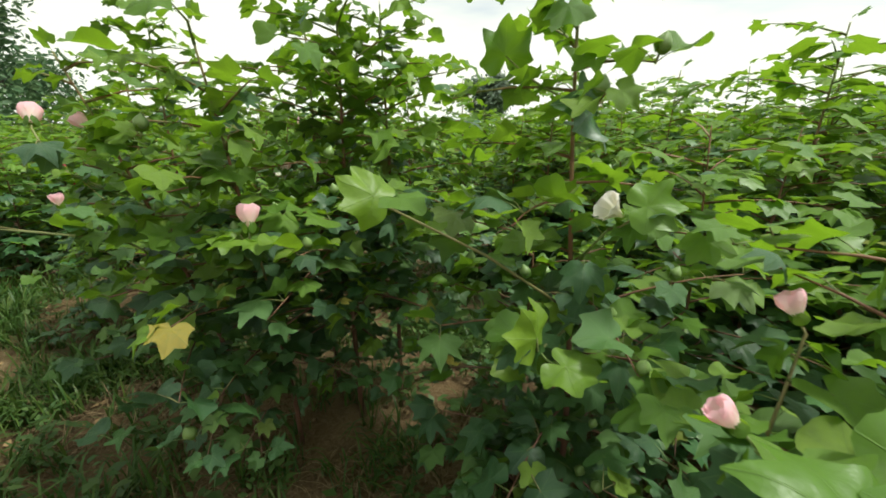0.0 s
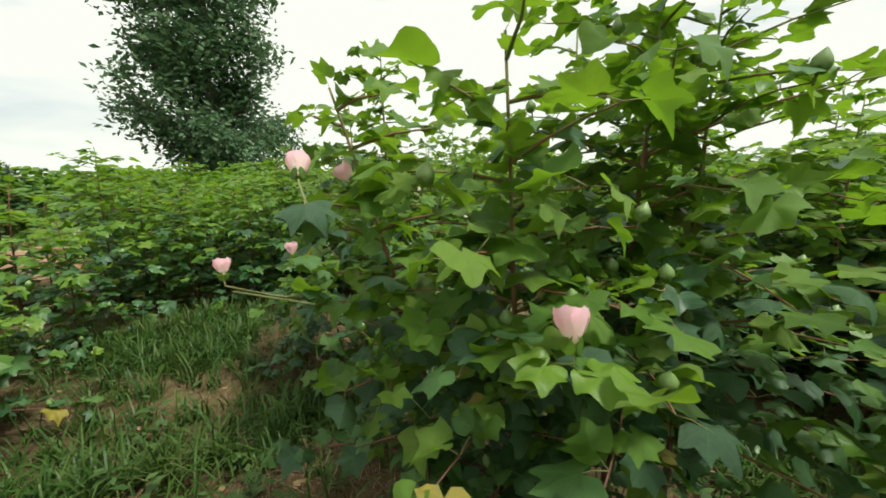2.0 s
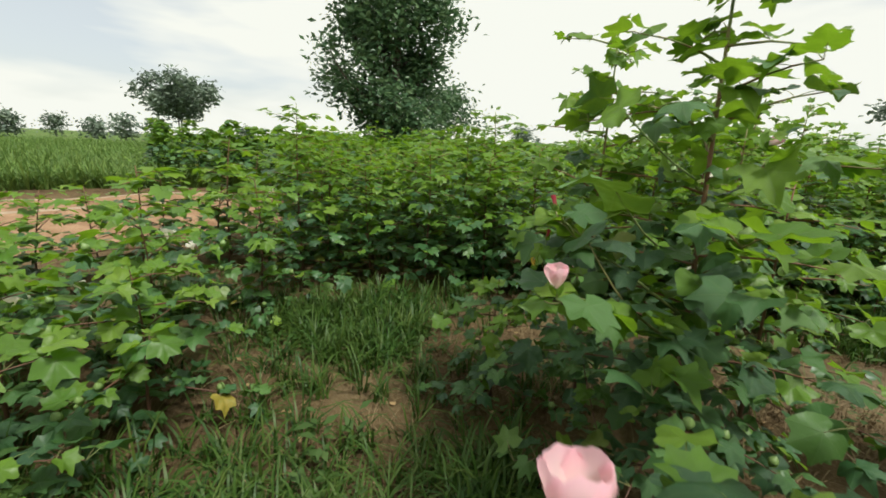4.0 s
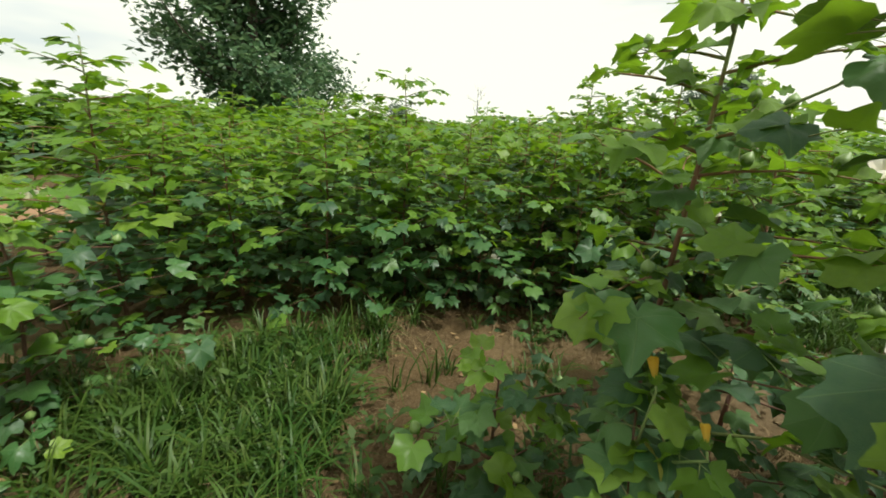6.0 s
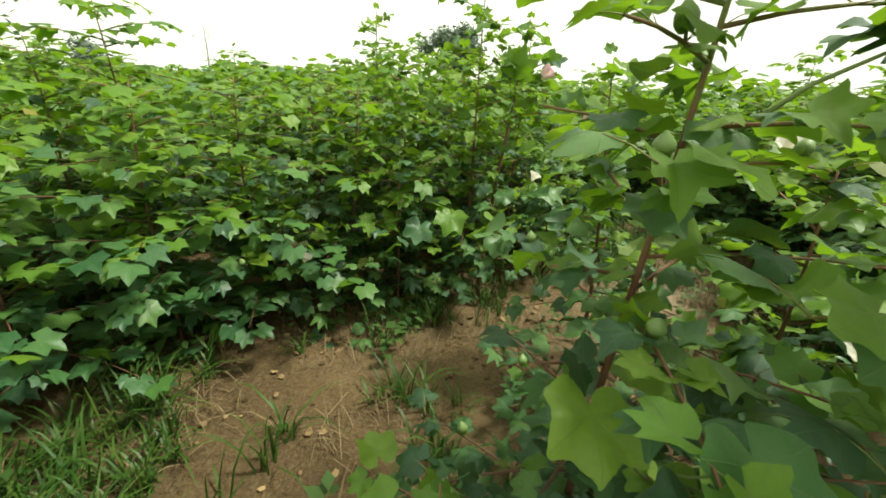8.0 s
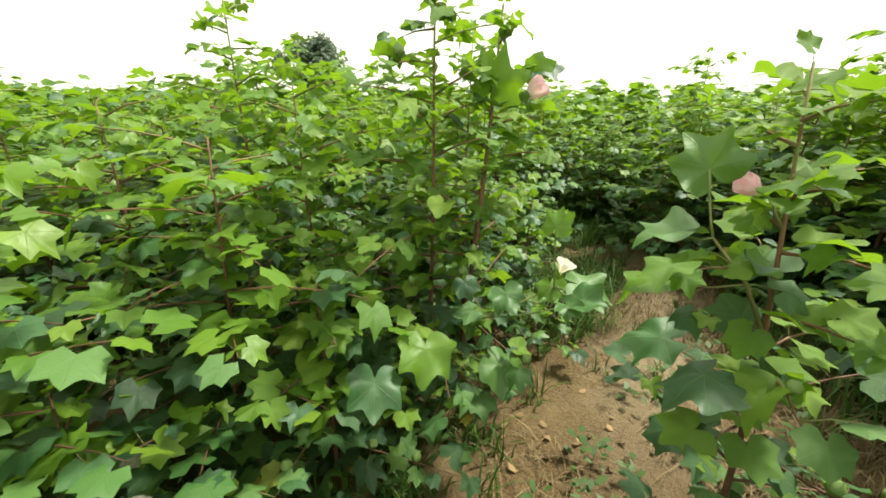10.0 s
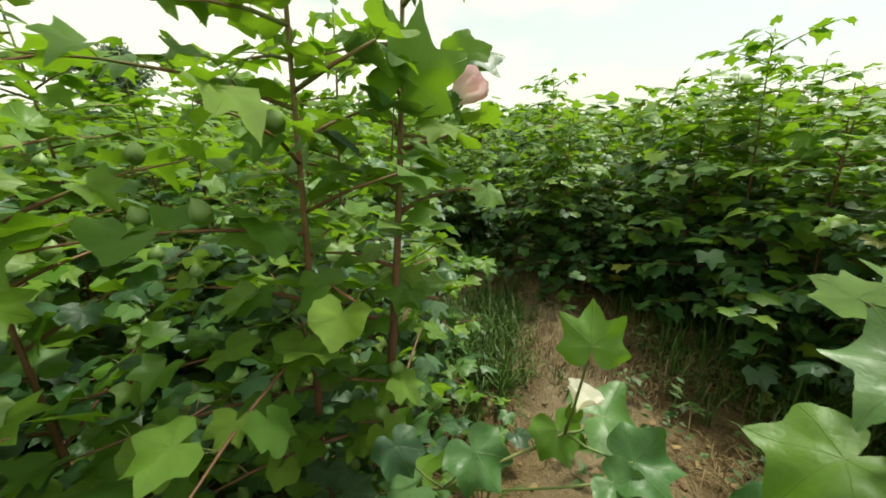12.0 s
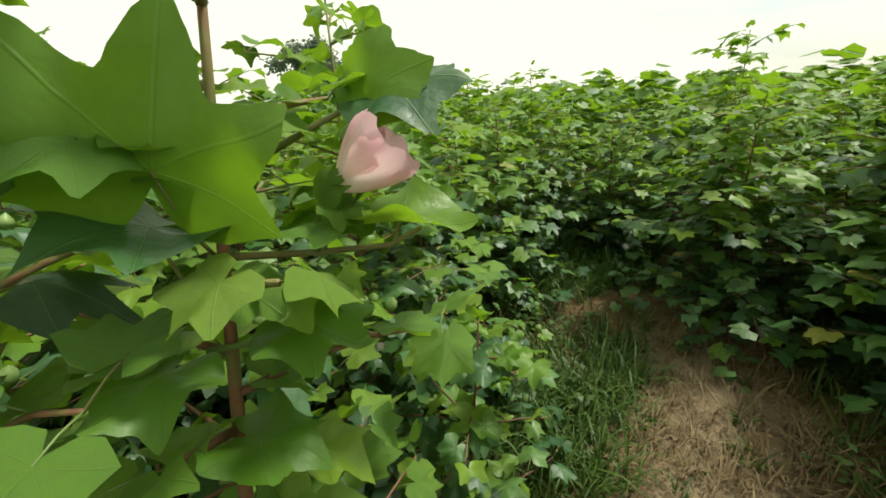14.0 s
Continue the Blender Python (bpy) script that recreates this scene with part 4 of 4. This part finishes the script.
NEAR_SPOTS = [(-1.46, 4.46), (-1.36, 4.33), (-1.88, 4.66), (-2.08, 5.00), (-1.00, 5.00), (-2.50, 4.74), (0.94, 0.98), (0.26, 3.06), (0.66, 3.30), (-3.00, 0.55), (-3.25, 1.12), (-3.62, 1.86)]
rng = random.Random(21)
row_spots, far_spots = [], []
v = -35.71
while v < 44:
    u = -40.0 + rng.uniform(0, 0.5)
    while u < 46:
        x, y = xy_of(u + rng.uniform(-0.12, 0.12), v + rng.uniform(-0.10, 0.10))
        u += rng.uniform(0.46, 0.66)
        if not (left_field(x, y) or right_field(x, y)):
            continue
        if any(math.hypot(x - a, y - b) < 0.42 for a, b in NEAR_SPOTS):
            continue
        d = min(math.hypot(x - a, y - b) for a, b in AISLE)
        if d < 5.2:
            row_spots.append((x, y))
        elif d < 34 and (d < 14 or rng.random() < 0.5) and y > -8:
            far_spots.append((x, y))
    v += 0.78
for n, (x, y) in enumerate(row_spots):
    i = n if n < len(KINDS) else rng.randrange(len(KINDS))
    u, v = uv_of(x, y)
    tall = 1.30 if v < 2.9 and 3.0 < u < 5.0 else 1.16 if v < 3.5 and u > 3.0 else 1.04 if u > 0.8 else 1.0
    set_plant(KINDS, i, x, y, tall * rng.uniform(0.90, 1.10) if n >= len(KINDS) else 1.0, rng.uniform(0, 360))
for n, (x, y, grown) in enumerate(((-4.17, 2.45, 1.06), (-4.6, 2.95, 1.0), (-2.55, 6.16, 1.15), (-1.75, 5.6, 1.1), (1.45, 5.40, 1.15), (1.12, 3.70, 1.22), (1.50, 4.12, 1.25), (-6.3, 3.55, 1.1))):
    set_plant(KINDS, n + 2, x, y, grown, 40.0 * n)
n = 0
for gx_ in np.arange(-8.4, -2.6, 0.56):
    for gy_ in np.arange(-2.6, 4.4, 0.54):
        x, y = gx_ + rng.uniform(-0.15, 0.15), gy_ + rng.uniform(-0.15, 0.15)
        if low_field(x, y) and (x > -4.3 or rng.random() < 0.55) and all(math.hypot(x - a, y - b) > 0.4 for a, b in NEAR_SPOTS):
            set_plant(LOW, n if n < len(LOW) else rng.randrange(len(LOW)), x, y, 1.0 + 0.18 * min(1, max(0, (y - 1.2) / 0.8)), rng.uniform(0, 360))
            n += 1


# ---- the rest of the field, too many to count ----
def scatter(name, template, spots, mats, label, category):
    """One mesh of many turned copies of a template (verts, triangles, material numbers, uvs)."""
    tv, tf, tk = template
    tv, tf = np.asarray(tv, dtype=np.float32), np.asarray(tf, dtype=np.int32)
    out_v, out_f, out_k = [], [], []
    for n, (x, y, z, s, turn) in enumerate(spots):
        c, si = math.cos(turn), math.sin(turn)
        r = np.array([[c, -si, 0], [si, c, 0], [0, 0, 1]], dtype=np.float32)
        out_v.append(tv @ r.T * s + np.array([x, y, z], dtype=np.float32))
        out_f.append(tf + n * len(tv))
        out_k.append(tk)
    vs, fs, ks = np.concatenate(out_v), np.concatenate(out_f), np.concatenate(out_k)
    me = bpy.data.meshes.new(name)
    me.vertices.add(len(vs))
    me.vertices.foreach_set("co", vs.ravel())
    me.loops.add(fs.size)
    me.loops.foreach_set("vertex_index", fs.ravel())
    me.polygons.add(len(fs))
    me.polygons.foreach_set("loop_start", np.arange(0, fs.size, 3, dtype=np.int32))
    me.polygons.foreach_set("material_index", np.asarray(ks, dtype=np.int32))
    for m in mats:
        me.materials.append(m)
    me.update()
    me.validate()
    return tagged(new(name, me), label, category, kind="stuff")


def simple_plant(seed, height, spread, leaves_n, leaf_size):
    rng = random.Random(seed)
    tv, tf, tk = [], [], []
    for i in range(leaves_n):
        t = rng.uniform(0.15, 1.0) ** 0.8
        a = rng.uniform(0, 6.28)
        shape = 0.9 if t < 0.45 else max(0.12, 1.0 - 1.3 * (t - 0.4))
        r = spread * shape * math.sqrt(rng.uniform(0.1, 1))
        p = Vector((r * math.cos(a), r * math.sin(a), height * t))
        m = frame_to(p, (math.cos(a + rng.uniform(-1, 1)), math.sin(a + rng.uniform(-1, 1)), rng.uniform(-0.5, 0.3)), (rng.uniform(-0.5, 0.5), rng.uniform(-0.5, 0.5), 1), leaf_size * rng.uniform(0.7, 1.3))
        base = len(tv)
        shape_pts = [(0, 0.9, -0.15), (-0.62, 0.45, -0.12), (-0.55, -0.3, 0), (0, -0.25, 0.05), (0.55, -0.3, 0), (0.62, 0.45, -0.12)]
        tv += [tuple(m @ Vector(q)) for q in shape_pts]
        tf += [(base + 3, base + 0, base + 1), (base + 3, base + 1, base + 2), (base + 3, base + 5, base + 0), (base + 3, base + 4, base + 5)]
        # Lighter tops, darker base: leaf age, and shading done by colour.
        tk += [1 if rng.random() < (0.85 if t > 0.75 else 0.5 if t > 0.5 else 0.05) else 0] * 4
    return tv, tf, np.array(tk)


rng = random.Random(8)
for i in range(3):
    mine = [(x, y, 0, rng.uniform(0.92, 1.12) * (1.12 if uv_of(x, y)[0] > 3 else 1.0), rng.uniform(0, 6.28)) for n, (x, y) in enumerate(far_spots) if n % 3 == i]
    scatter("cotton_field", simple_plant(300 + i, 1.5, 0.52, 95, 0.105), mine, [LEAF, YOUNG], "dense distant rows of green cotton plants", "cotton field")


# ---- grass, straw, weeds and fallen leaves ----
def grass_mesh(name, spots, mat, label, category, length=(0.1, 0.3), width=0.006, blades=7, lay=0.5):
    rng = random.Random(len(spots))
    vs, fs = [], []
    for x, y, s in spots:
        z0 = ground_height(x, y) - 0.01
        for _ in range(blades):
            a = rng.uniform(0, 6.28)
            ln = rng.uniform(*length) * s
            lean = rng.uniform(0.15, 1.0) * lay
            bx, by = x + rng.uniform(-0.04, 0.04), y + rng.uniform(-0.04, 0.04)
            dx, dy = math.cos(a), math.sin(a)
            wx, wy = -dy * width * rng.uniform(0.6, 1.3), dx * width * rng.uniform(0.6, 1.3)
            base = len(vs)
            for t in (0.0, 0.4, 0.75):
                out_ = ln * lean * t ** 1.6
                h = ln * (t - 0.45 * lean * t * t)
                k = 1 - 0.45 * t
                vs += [(bx + dx * out_ - wx * k, by + dy * out_ - wy * k, z0 + h), (bx + dx * out_ + wx * k, by + dy * out_ + wy * k, z0 + h)]
            vs.append((bx + dx * ln * lean * 1.1, by + dy * ln * lean * 1.1, z0 + ln * (1 - 0.62 * lean)))
            fs += [(base, base + 1, base + 3, base + 2), (base + 2, base + 3, base + 5, base + 4), (base + 4, base + 5, base + 6)]
    ob = new(name, mesh_of(name, vs, fs, [mat]))
    return tagged(ob, label, category, kind="stuff")


def patchy(x, y, scale=1.1, seed=0.0):
    return noise.noise(Vector((x * scale, y * scale, seed)))


rng = random.Random(44)
headland, verge, dry, weeds = [], [], [], []
for _ in range(34000):
    x, y = rng.uniform(-5.2, 3.5), rng.uniform(-1.2, 8.5)
    u, v = uv_of(x, y)
    p = patchy(x, y)
    # the grassy headland in front of the rows
    on_headland = -4.6 < x < -0.55 and 0.3 < y < 4.3 and v < 5.3 and not (x > -1.6 and y > 2.2) or 0.2 < x < 1.5 and 1.9 < y < 3.3
    if on_headland:
        dense = 0.85 if (-3.6 < x < -1.9 and 1.3 < y < 3.0) or (-2.2 < x < -0.9 and 0.7 < y < 2.1) else 0.4
        if y > 2.7:
            dense *= 0.4
        if rng.random() < dense * (0.09 + 2.5 * max(0, p + 0.04)):
            headland.append((x, y, rng.uniform(0.5, 1.15)))
    elif 3.72 < v < 4.75 and u > 2.7 and rng.random() < (0.25 + 0.6 * (v - 3.7)) + 0.8 * p:
        verge.append((x, y, rng.uniform(0.7, 1.5)))
    elif 2.6 < u < 6.2 and -0.25 < v - (1.95 + 0.5 * max(0, u - 3.5)) < 0.55 and v < 3.2 and rng.random() < 0.75 + 0.5 * p:
        verge.append((x, y, rng.uniform(0.7, 1.6)))
    elif 2.4 < u < 4.6 and 2.2 < v < 2.95 and rng.random() < 0.22 + 0.8 * p:
        verge.append((x, y, rng.uniform(0.6, 1.3)))
    elif ((2.2 < v < 3.0 and 2.0 < u < 4.7) or 3.0 < v < 3.2) and rng.random() < 0.35 + 1.5 * p:
        dry.append((x, y, rng.uniform(0.4, 1.1)))
    elif u > 2.0 and 3.2 < v < 3.72 and rng.random() < 0.22 + 0.8 * p:
        dry.append((x, y, rng.uniform(0.3, 0.9)))
    elif u > 2.0 and 3.2 < v < 3.72 and rng.random() < 0.03 + 0.12 * max(0, p):
        verge.append((x, y, rng.uniform(0.3, 0.7)))
    elif (v > 3.9 or v < 2.4) and rng.random() < 0.10 + 0.3 * max(0, p):
        verge.append((x, y, rng.uniform(0.4, 1.0)))
grass_mesh("grass", headland, GRASS, "patchy green grass on the bare headland", "grass", (0.10, 0.34), 0.0056, 15, 1.1)
grass_mesh("grass", verge, GRASS, "rank green grass along the path edge", "grass", (0.10, 0.30), 0.0050, 9, 1.0)
grass_mesh("dry_grass", dry, STRAW, "dry trampled straw-coloured grass on soil", "dry grass", (0.06, 0.26), 0.003, 8, 1.2)
rng = random.Random(52)
laid = []
for _ in range(9500):
    x, y = rng.uniform(-3.8, 3.2), rng.uniform(0.6, 6.6)
    u, v = uv_of(x, y)
    if patchy(x, y, 2.2, 3.0) > (0.12 if 3.2 < v < 3.8 else -0.05) and v < 4.9:
        laid.append((x, y, rng.uniform(0.4, 1.2)))
grass_mesh("straw_litter", laid, STRAW, "loose dry straw lying on bare soil", "straw", (0.04, 0.18), 0.0022, 3, 2.0)
grass_mesh("dry_grass", headland[::3], STRAW, "dead straw among the green grass", "dry grass", (0.05, 0.20), 0.003, 5, 1.3)

# small broad-leaved weeds between the rows
def weed_mesh(name, spots):
    rng = random.Random(9)
    vs, fs = [], []
    for x, y, s in spots:
        z0 = ground_height(x, y)
        for k in range(rng.randrange(7, 13)):
            a, h = rng.uniform(0, 6.28), rng.uniform(0.02, 0.16) * s
            m = frame_to((x + math.cos(a) * 0.02, y + math.sin(a) * 0.02, z0 + h), (math.cos(a), math.sin(a), rng.uniform(-0.2, 0.6)), (0, 0, 1), rng.uniform(0.02, 0.04) * s)
            base = len(vs)
            vs += [m @ Vector(q) for q in ((0, 0, 0), (-0.42, 0.7, 0.08), (0, 1.6, -0.15), (0.42, 0.7, 0.08))]
            fs.append((base, base + 3, base + 2, base + 1))
    return tagged(new(name, mesh_of(name, vs, fs, [WEED])), "low broad-leaved green weeds on bare soil", "weeds", kind="stuff")


rng = random.Random(15)
for _ in range(1500):
    x, y = rng.uniform(-4.2, 2.6), rng.uniform(0.5, 7.0)
    u, v = uv_of(x, y)
    if 3.3 < v < 3.7 and u > 2.5 or patchy(x, y, 1.4, 5.0) < 0.05:
        continue
    weeds.append((x, y, rng.uniform(0.6, 1.5)))
weed_mesh("weed_patch", weeds)

# fallen leaves and crumbs of soil
rng = random.Random(77)
vs, fs = [], []
for _ in range(1800):
    x, y = rng.uniform(-4.5, 3.5), rng.uniform(0.2, 8.0)
    if noise.noise(Vector((x, y, 7))) < -0.1:
        continue
    s = rng.uniform(0.010, 0.03)
    m = pose(x, y, ground_height(x, y) + 0.012, rng.uniform(-25, 25), rng.uniform(-25, 25), rng.uniform(0, 360)) @ Matrix.Scale(s, 4)
    base = len(vs)
    vs += [m @ Vector(q) for q in ((0, 1, 0.1), (-0.6, 0.3, -0.1), (-0.4, -0.6, 0.15), (0.4, -0.6, 0.15), (0.6, 0.3, -0.1), (0, 0, 0.2))]
    fs += [(base + 5, base + a, base + (a + 1) % 5) for a in range(5)]
tagged(new("leaf_litter", mesh_of("leaf_litter", vs, fs, [DEADLEAF])), "dry brown fallen leaves scattered on soil", "leaf litter", kind="stuff")
vs, fs = [], []
cube = [(-1, -1, -1), (1, -1, -1), (1, 1, -1), (-1, 1, -1), (-1, -1, 1), (1, -1, 1), (1, 1, 1), (-1, 1, 1)]
cube_f = [(0, 3, 2, 1), (4, 5, 6, 7), (0, 1, 5, 4), (1, 2, 6, 5), (2, 3, 7, 6), (3, 0, 4, 7)]
for _ in range(8000):
    x, y = rng.uniform(-4.5, 3.6), rng.uniform(0.2, 8.2)
    if noise.noise(Vector((x * 1.5, y * 1.5, 17))) < -0.05:
        continue
    s = rng.uniform(0.003, 0.022) * rng.uniform(0.4, 1)
    m = pose(x, y, ground_height(x, y) + s * 0.3, rng.uniform(0, 90), rng.uniform(0, 90), rng.uniform(0, 360)) @ Matrix.Scale(s, 4)
    base = len(vs)
    vs += [m @ (Vector(q) * rng.uniform(0.55, 1.0)) for q in cube]
    fs += [tuple(base + i for i in f) for f in cube_f]
tagged(new("soil_clods", mesh_of("soil_clods", vs, fs, [SOIL], smooth=False)), "small crumbled brown soil clods", "soil clods", kind="stuff")


# ---- far things: bund, fodder crop, trees ----
def polar(az, d):
    return -1.6 - math.sin(radians(az)) * d, 1.3 + math.cos(radians(az)) * d


def bund():
    """A low raised bank of bare soil with two pale crests."""
    vs, fs, ks = [], [], []
    profile = [(-1.6, 0.0), (-1.1, 0.22), (-0.7, 0.30), (-0.5, 0.345), (-0.41, 0.355), (-0.2, 0.27), (0.3, 0.25), (0.55, 0.345), (0.63, 0.355), (0.85, 0.30), (1.3, 0.16), (2.0, 0.0)]
    start, way, n = Vector((-8.9, 4.6)), Vector((0.12, -0.99)), 40
    side = Vector((-way.y, way.x))
    for i in range(n + 1):
        c = start + way * (i * 0.5)
        for o, h in profile:
            q = c - side * o
            vs.append((q.x + 0.05 * noise.noise(Vector((q.x, q.y, 3))), q.y, h * (min(1, 0.35 + i * 0.2)) + 0.05 * noise.noise(Vector((q.x * 1.5, q.y * 1.5, 1))) - 0.03))
    k = len(profile)
    for i in range(n):
        for j in range(k - 1):
            fs.append((i * k + j, i * k + j + 1, (i + 1) * k + j + 1, (i + 1) * k + j))
            ks.append(1 if j in (3, 7) else 0)
    return tagged(new("earth_bund", mesh_of("earth_bund", vs, fs, [BANK, PALE], ks)), "raised bare earth bund with pale trodden crests", "earth bank", kind="structure")


bund()
rng = random.Random(31)
crop = []
for _ in range(7500):
    d, a = 13.5 + 55 * rng.random() ** 1.6, radians(rng.uniform(64, 112))
    crop.append((-math.sin(a) * d, math.cos(a) * d, rng.uniform(0.8, 1.25)))
grass_mesh("fodder_crop", crop, CROP, "bright green fodder crop in the next field", "fodder crop", (0.3, 0.75), 0.016, 8, 0.9)
hedge = [(*polar(rng.uniform(67, 81), rng.uniform(11.5, 15)), 0, rng.uniform(0.7, 1.15), rng.uniform(0, 6.28)) for _ in range(34)]
scatter("hedge_plants", simple_plant(320, 1.6, 0.55, 150, 0.10), hedge, [LEAF, YOUNG], "straggling broad-leaved green plants along the bund", "hedge")


def limb(b, p, way, length, radius, depth, rng, tips, spread=0.6):
    pts, radii, q, d = [p], [radius], Vector(p), Vector(way).normalized()
    for i in range(4):
        d = (d + Vector((rng.uniform(-0.18, 0.18), rng.uniform(-0.18, 0.18), rng.uniform(-0.04, 0.12)))).normalized()
        q = q + d * length / 4
        pts.append(q.copy())
        radii.append(radius * (1 - 0.16 * (i + 1)))
    v, f = tube(pts, radii, 6 if depth > 1 else 4)
    b.add(v, f)
    if depth <= 0:
        tips.append(q.copy())
        return
    tips.append(pts[3].copy())
    for _ in range(rng.choice((2, 3, 3))):
        side = Vector((rng.uniform(-1, 1), rng.uniform(-1, 1), rng.uniform(-0.2, 0.7)))
        limb(b, pts[rng.choice((2, 3, 4))], d + side * spread, length * rng.uniform(0.55, 0.8), radius * 0.5, depth - 1, rng, tips, spread)


def crown_mesh(name, rng, tips, clump, leaf, count, mat, squash=0.8):
    vs, fs = [], []
    for c in tips:
        for _ in range(count):
            o = Vector((rng.gauss(0, clump), rng.gauss(0, clump), rng.gauss(0, clump * squash)))
            p = c + o
            s = leaf * rng.uniform(0.6, 1.3)
            m = Matrix.Translation(p) @ Euler((rng.uniform(-1.0, 1.0), rng.uniform(-1.0, 1.0), rng.uniform(0, 6.28))).to_matrix().to_4x4() @ Matrix.Scale(s, 4)
            base = len(vs)
            vs += [m @ Vector(q) for q in ((0, 0.8, 0), (-0.36, 0.1, 0.12), (0, -0.7, 0), (0.36, 0.1, 0.12))]
            fs.append((base, base + 1, base + 2, base + 3))
    return mesh_of(name, vs, fs, [mat], smooth=False)


def tree(seed, x, y, height, label, stems=1, crown_low=0.25, clump=0.5, leaf=0.11, count=60, mat=TREELEAF, spread=0.55, width=1.0, depth=2, bare=False, girth=0.02, rounds=9):
    rng = random.Random(seed)
    top = thing("tree", label, "tree", "trees round the field", pose(x, y, -0.05))
    tips = []
    for s in range(stems):
        b = Build()
        lean = Vector((rng.uniform(-0.1, 0.1) + (s - (stems - 1) / 2) * 0.16 * width, rng.uniform(-0.1, 0.1), 1))
        pts, radii = [], []
        for i in range(9):
            t = i / 8
            pts.append(Vector((lean.x * t * height * 0.8 + 0.15 * math.sin(3 * t + s), lean.y * t * height * 0.8, t * height * 0.93)))
            radii.append(height * girth * (1 - 0.85 * t))
        v, f = tube(pts, radii, 8)
        b.add(v, f)
        for k in range(rounds):
            t = crown_low + (0.97 - crown_low) * (k + rng.random()) / rounds
            i = min(7, int(t * 8))
            p = pts[i].lerp(pts[i + 1], t * 8 - i)
            a = k * 2.4 + rng.uniform(-0.4, 0.4) + s
            shape = math.sin(math.pi * min(1, 0.18 + 0.8 * (t - crown_low) / (1 - crown_low))) ** 0.7
            ln = width * height * 0.22 * shape * rng.uniform(0.75, 1.2)
            limb(b, p, (math.cos(a), math.sin(a), rng.uniform(0.3, 1.0)), ln, height * girth * 0.4 * (1 - 0.6 * t), depth, rng, tips, spread)
        part("trunk", b.mesh("trunk", [BARK]), top, "brown trunk and limbs")
    if not bare:
        part("crown", crown_mesh("crown", rng, tips, clump, leaf, count, mat), top, "dense green leaves with gaps")
    return top


tree(1, *polar(51.8, 14.0), 10.5, "tall dark leafy tree with two upright stems", stems=2, crown_low=0.08, clump=0.36, leaf=0.16, count=165, width=0.80, rounds=22, depth=1)
tree(2, *polar(44.6, 19), 4.0, "smaller round green tree beside the tall one", crown_low=0.15, clump=0.40, leaf=0.17, count=70, width=0.9, rounds=9, depth=1)
tree(3, *polar(77.0, 45), 4.7, "spreading flat-topped field tree", stems=2, crown_low=0.52, clump=0.42, leaf=0.30, count=80, mat=HAZEDLEAF, width=2.3, rounds=8, depth=1)
tree(4, *polar(33.0, 40), 3.3, "small round distant bush", crown_low=0.12, clump=0.32, leaf=0.22, count=60, mat=HAZEDLEAF, width=1.2, rounds=8, depth=1)
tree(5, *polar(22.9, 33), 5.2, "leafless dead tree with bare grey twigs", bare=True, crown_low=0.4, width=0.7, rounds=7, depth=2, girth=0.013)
tree(6, *polar(-6.2, 60), 8.6, "broad distant tree with dense crown", crown_low=0.35, clump=0.6, leaf=0.42, count=150, mat=HAZEDLEAF, width=1.35, rounds=13, depth=1)
rng = random.Random(60)
for k, az in enumerate((79, 82, 84.5, 87.5, 70, 91, 95)):
    tree(70 + k, *polar(az, rng.uniform(75, 110)), rng.uniform(2.4, 3.8), "distant dark tree along the field edge", crown_low=0.1, clump=0.7, leaf=0.5, count=60, mat=HAZEDLEAF, width=1.7, rounds=8, depth=0)
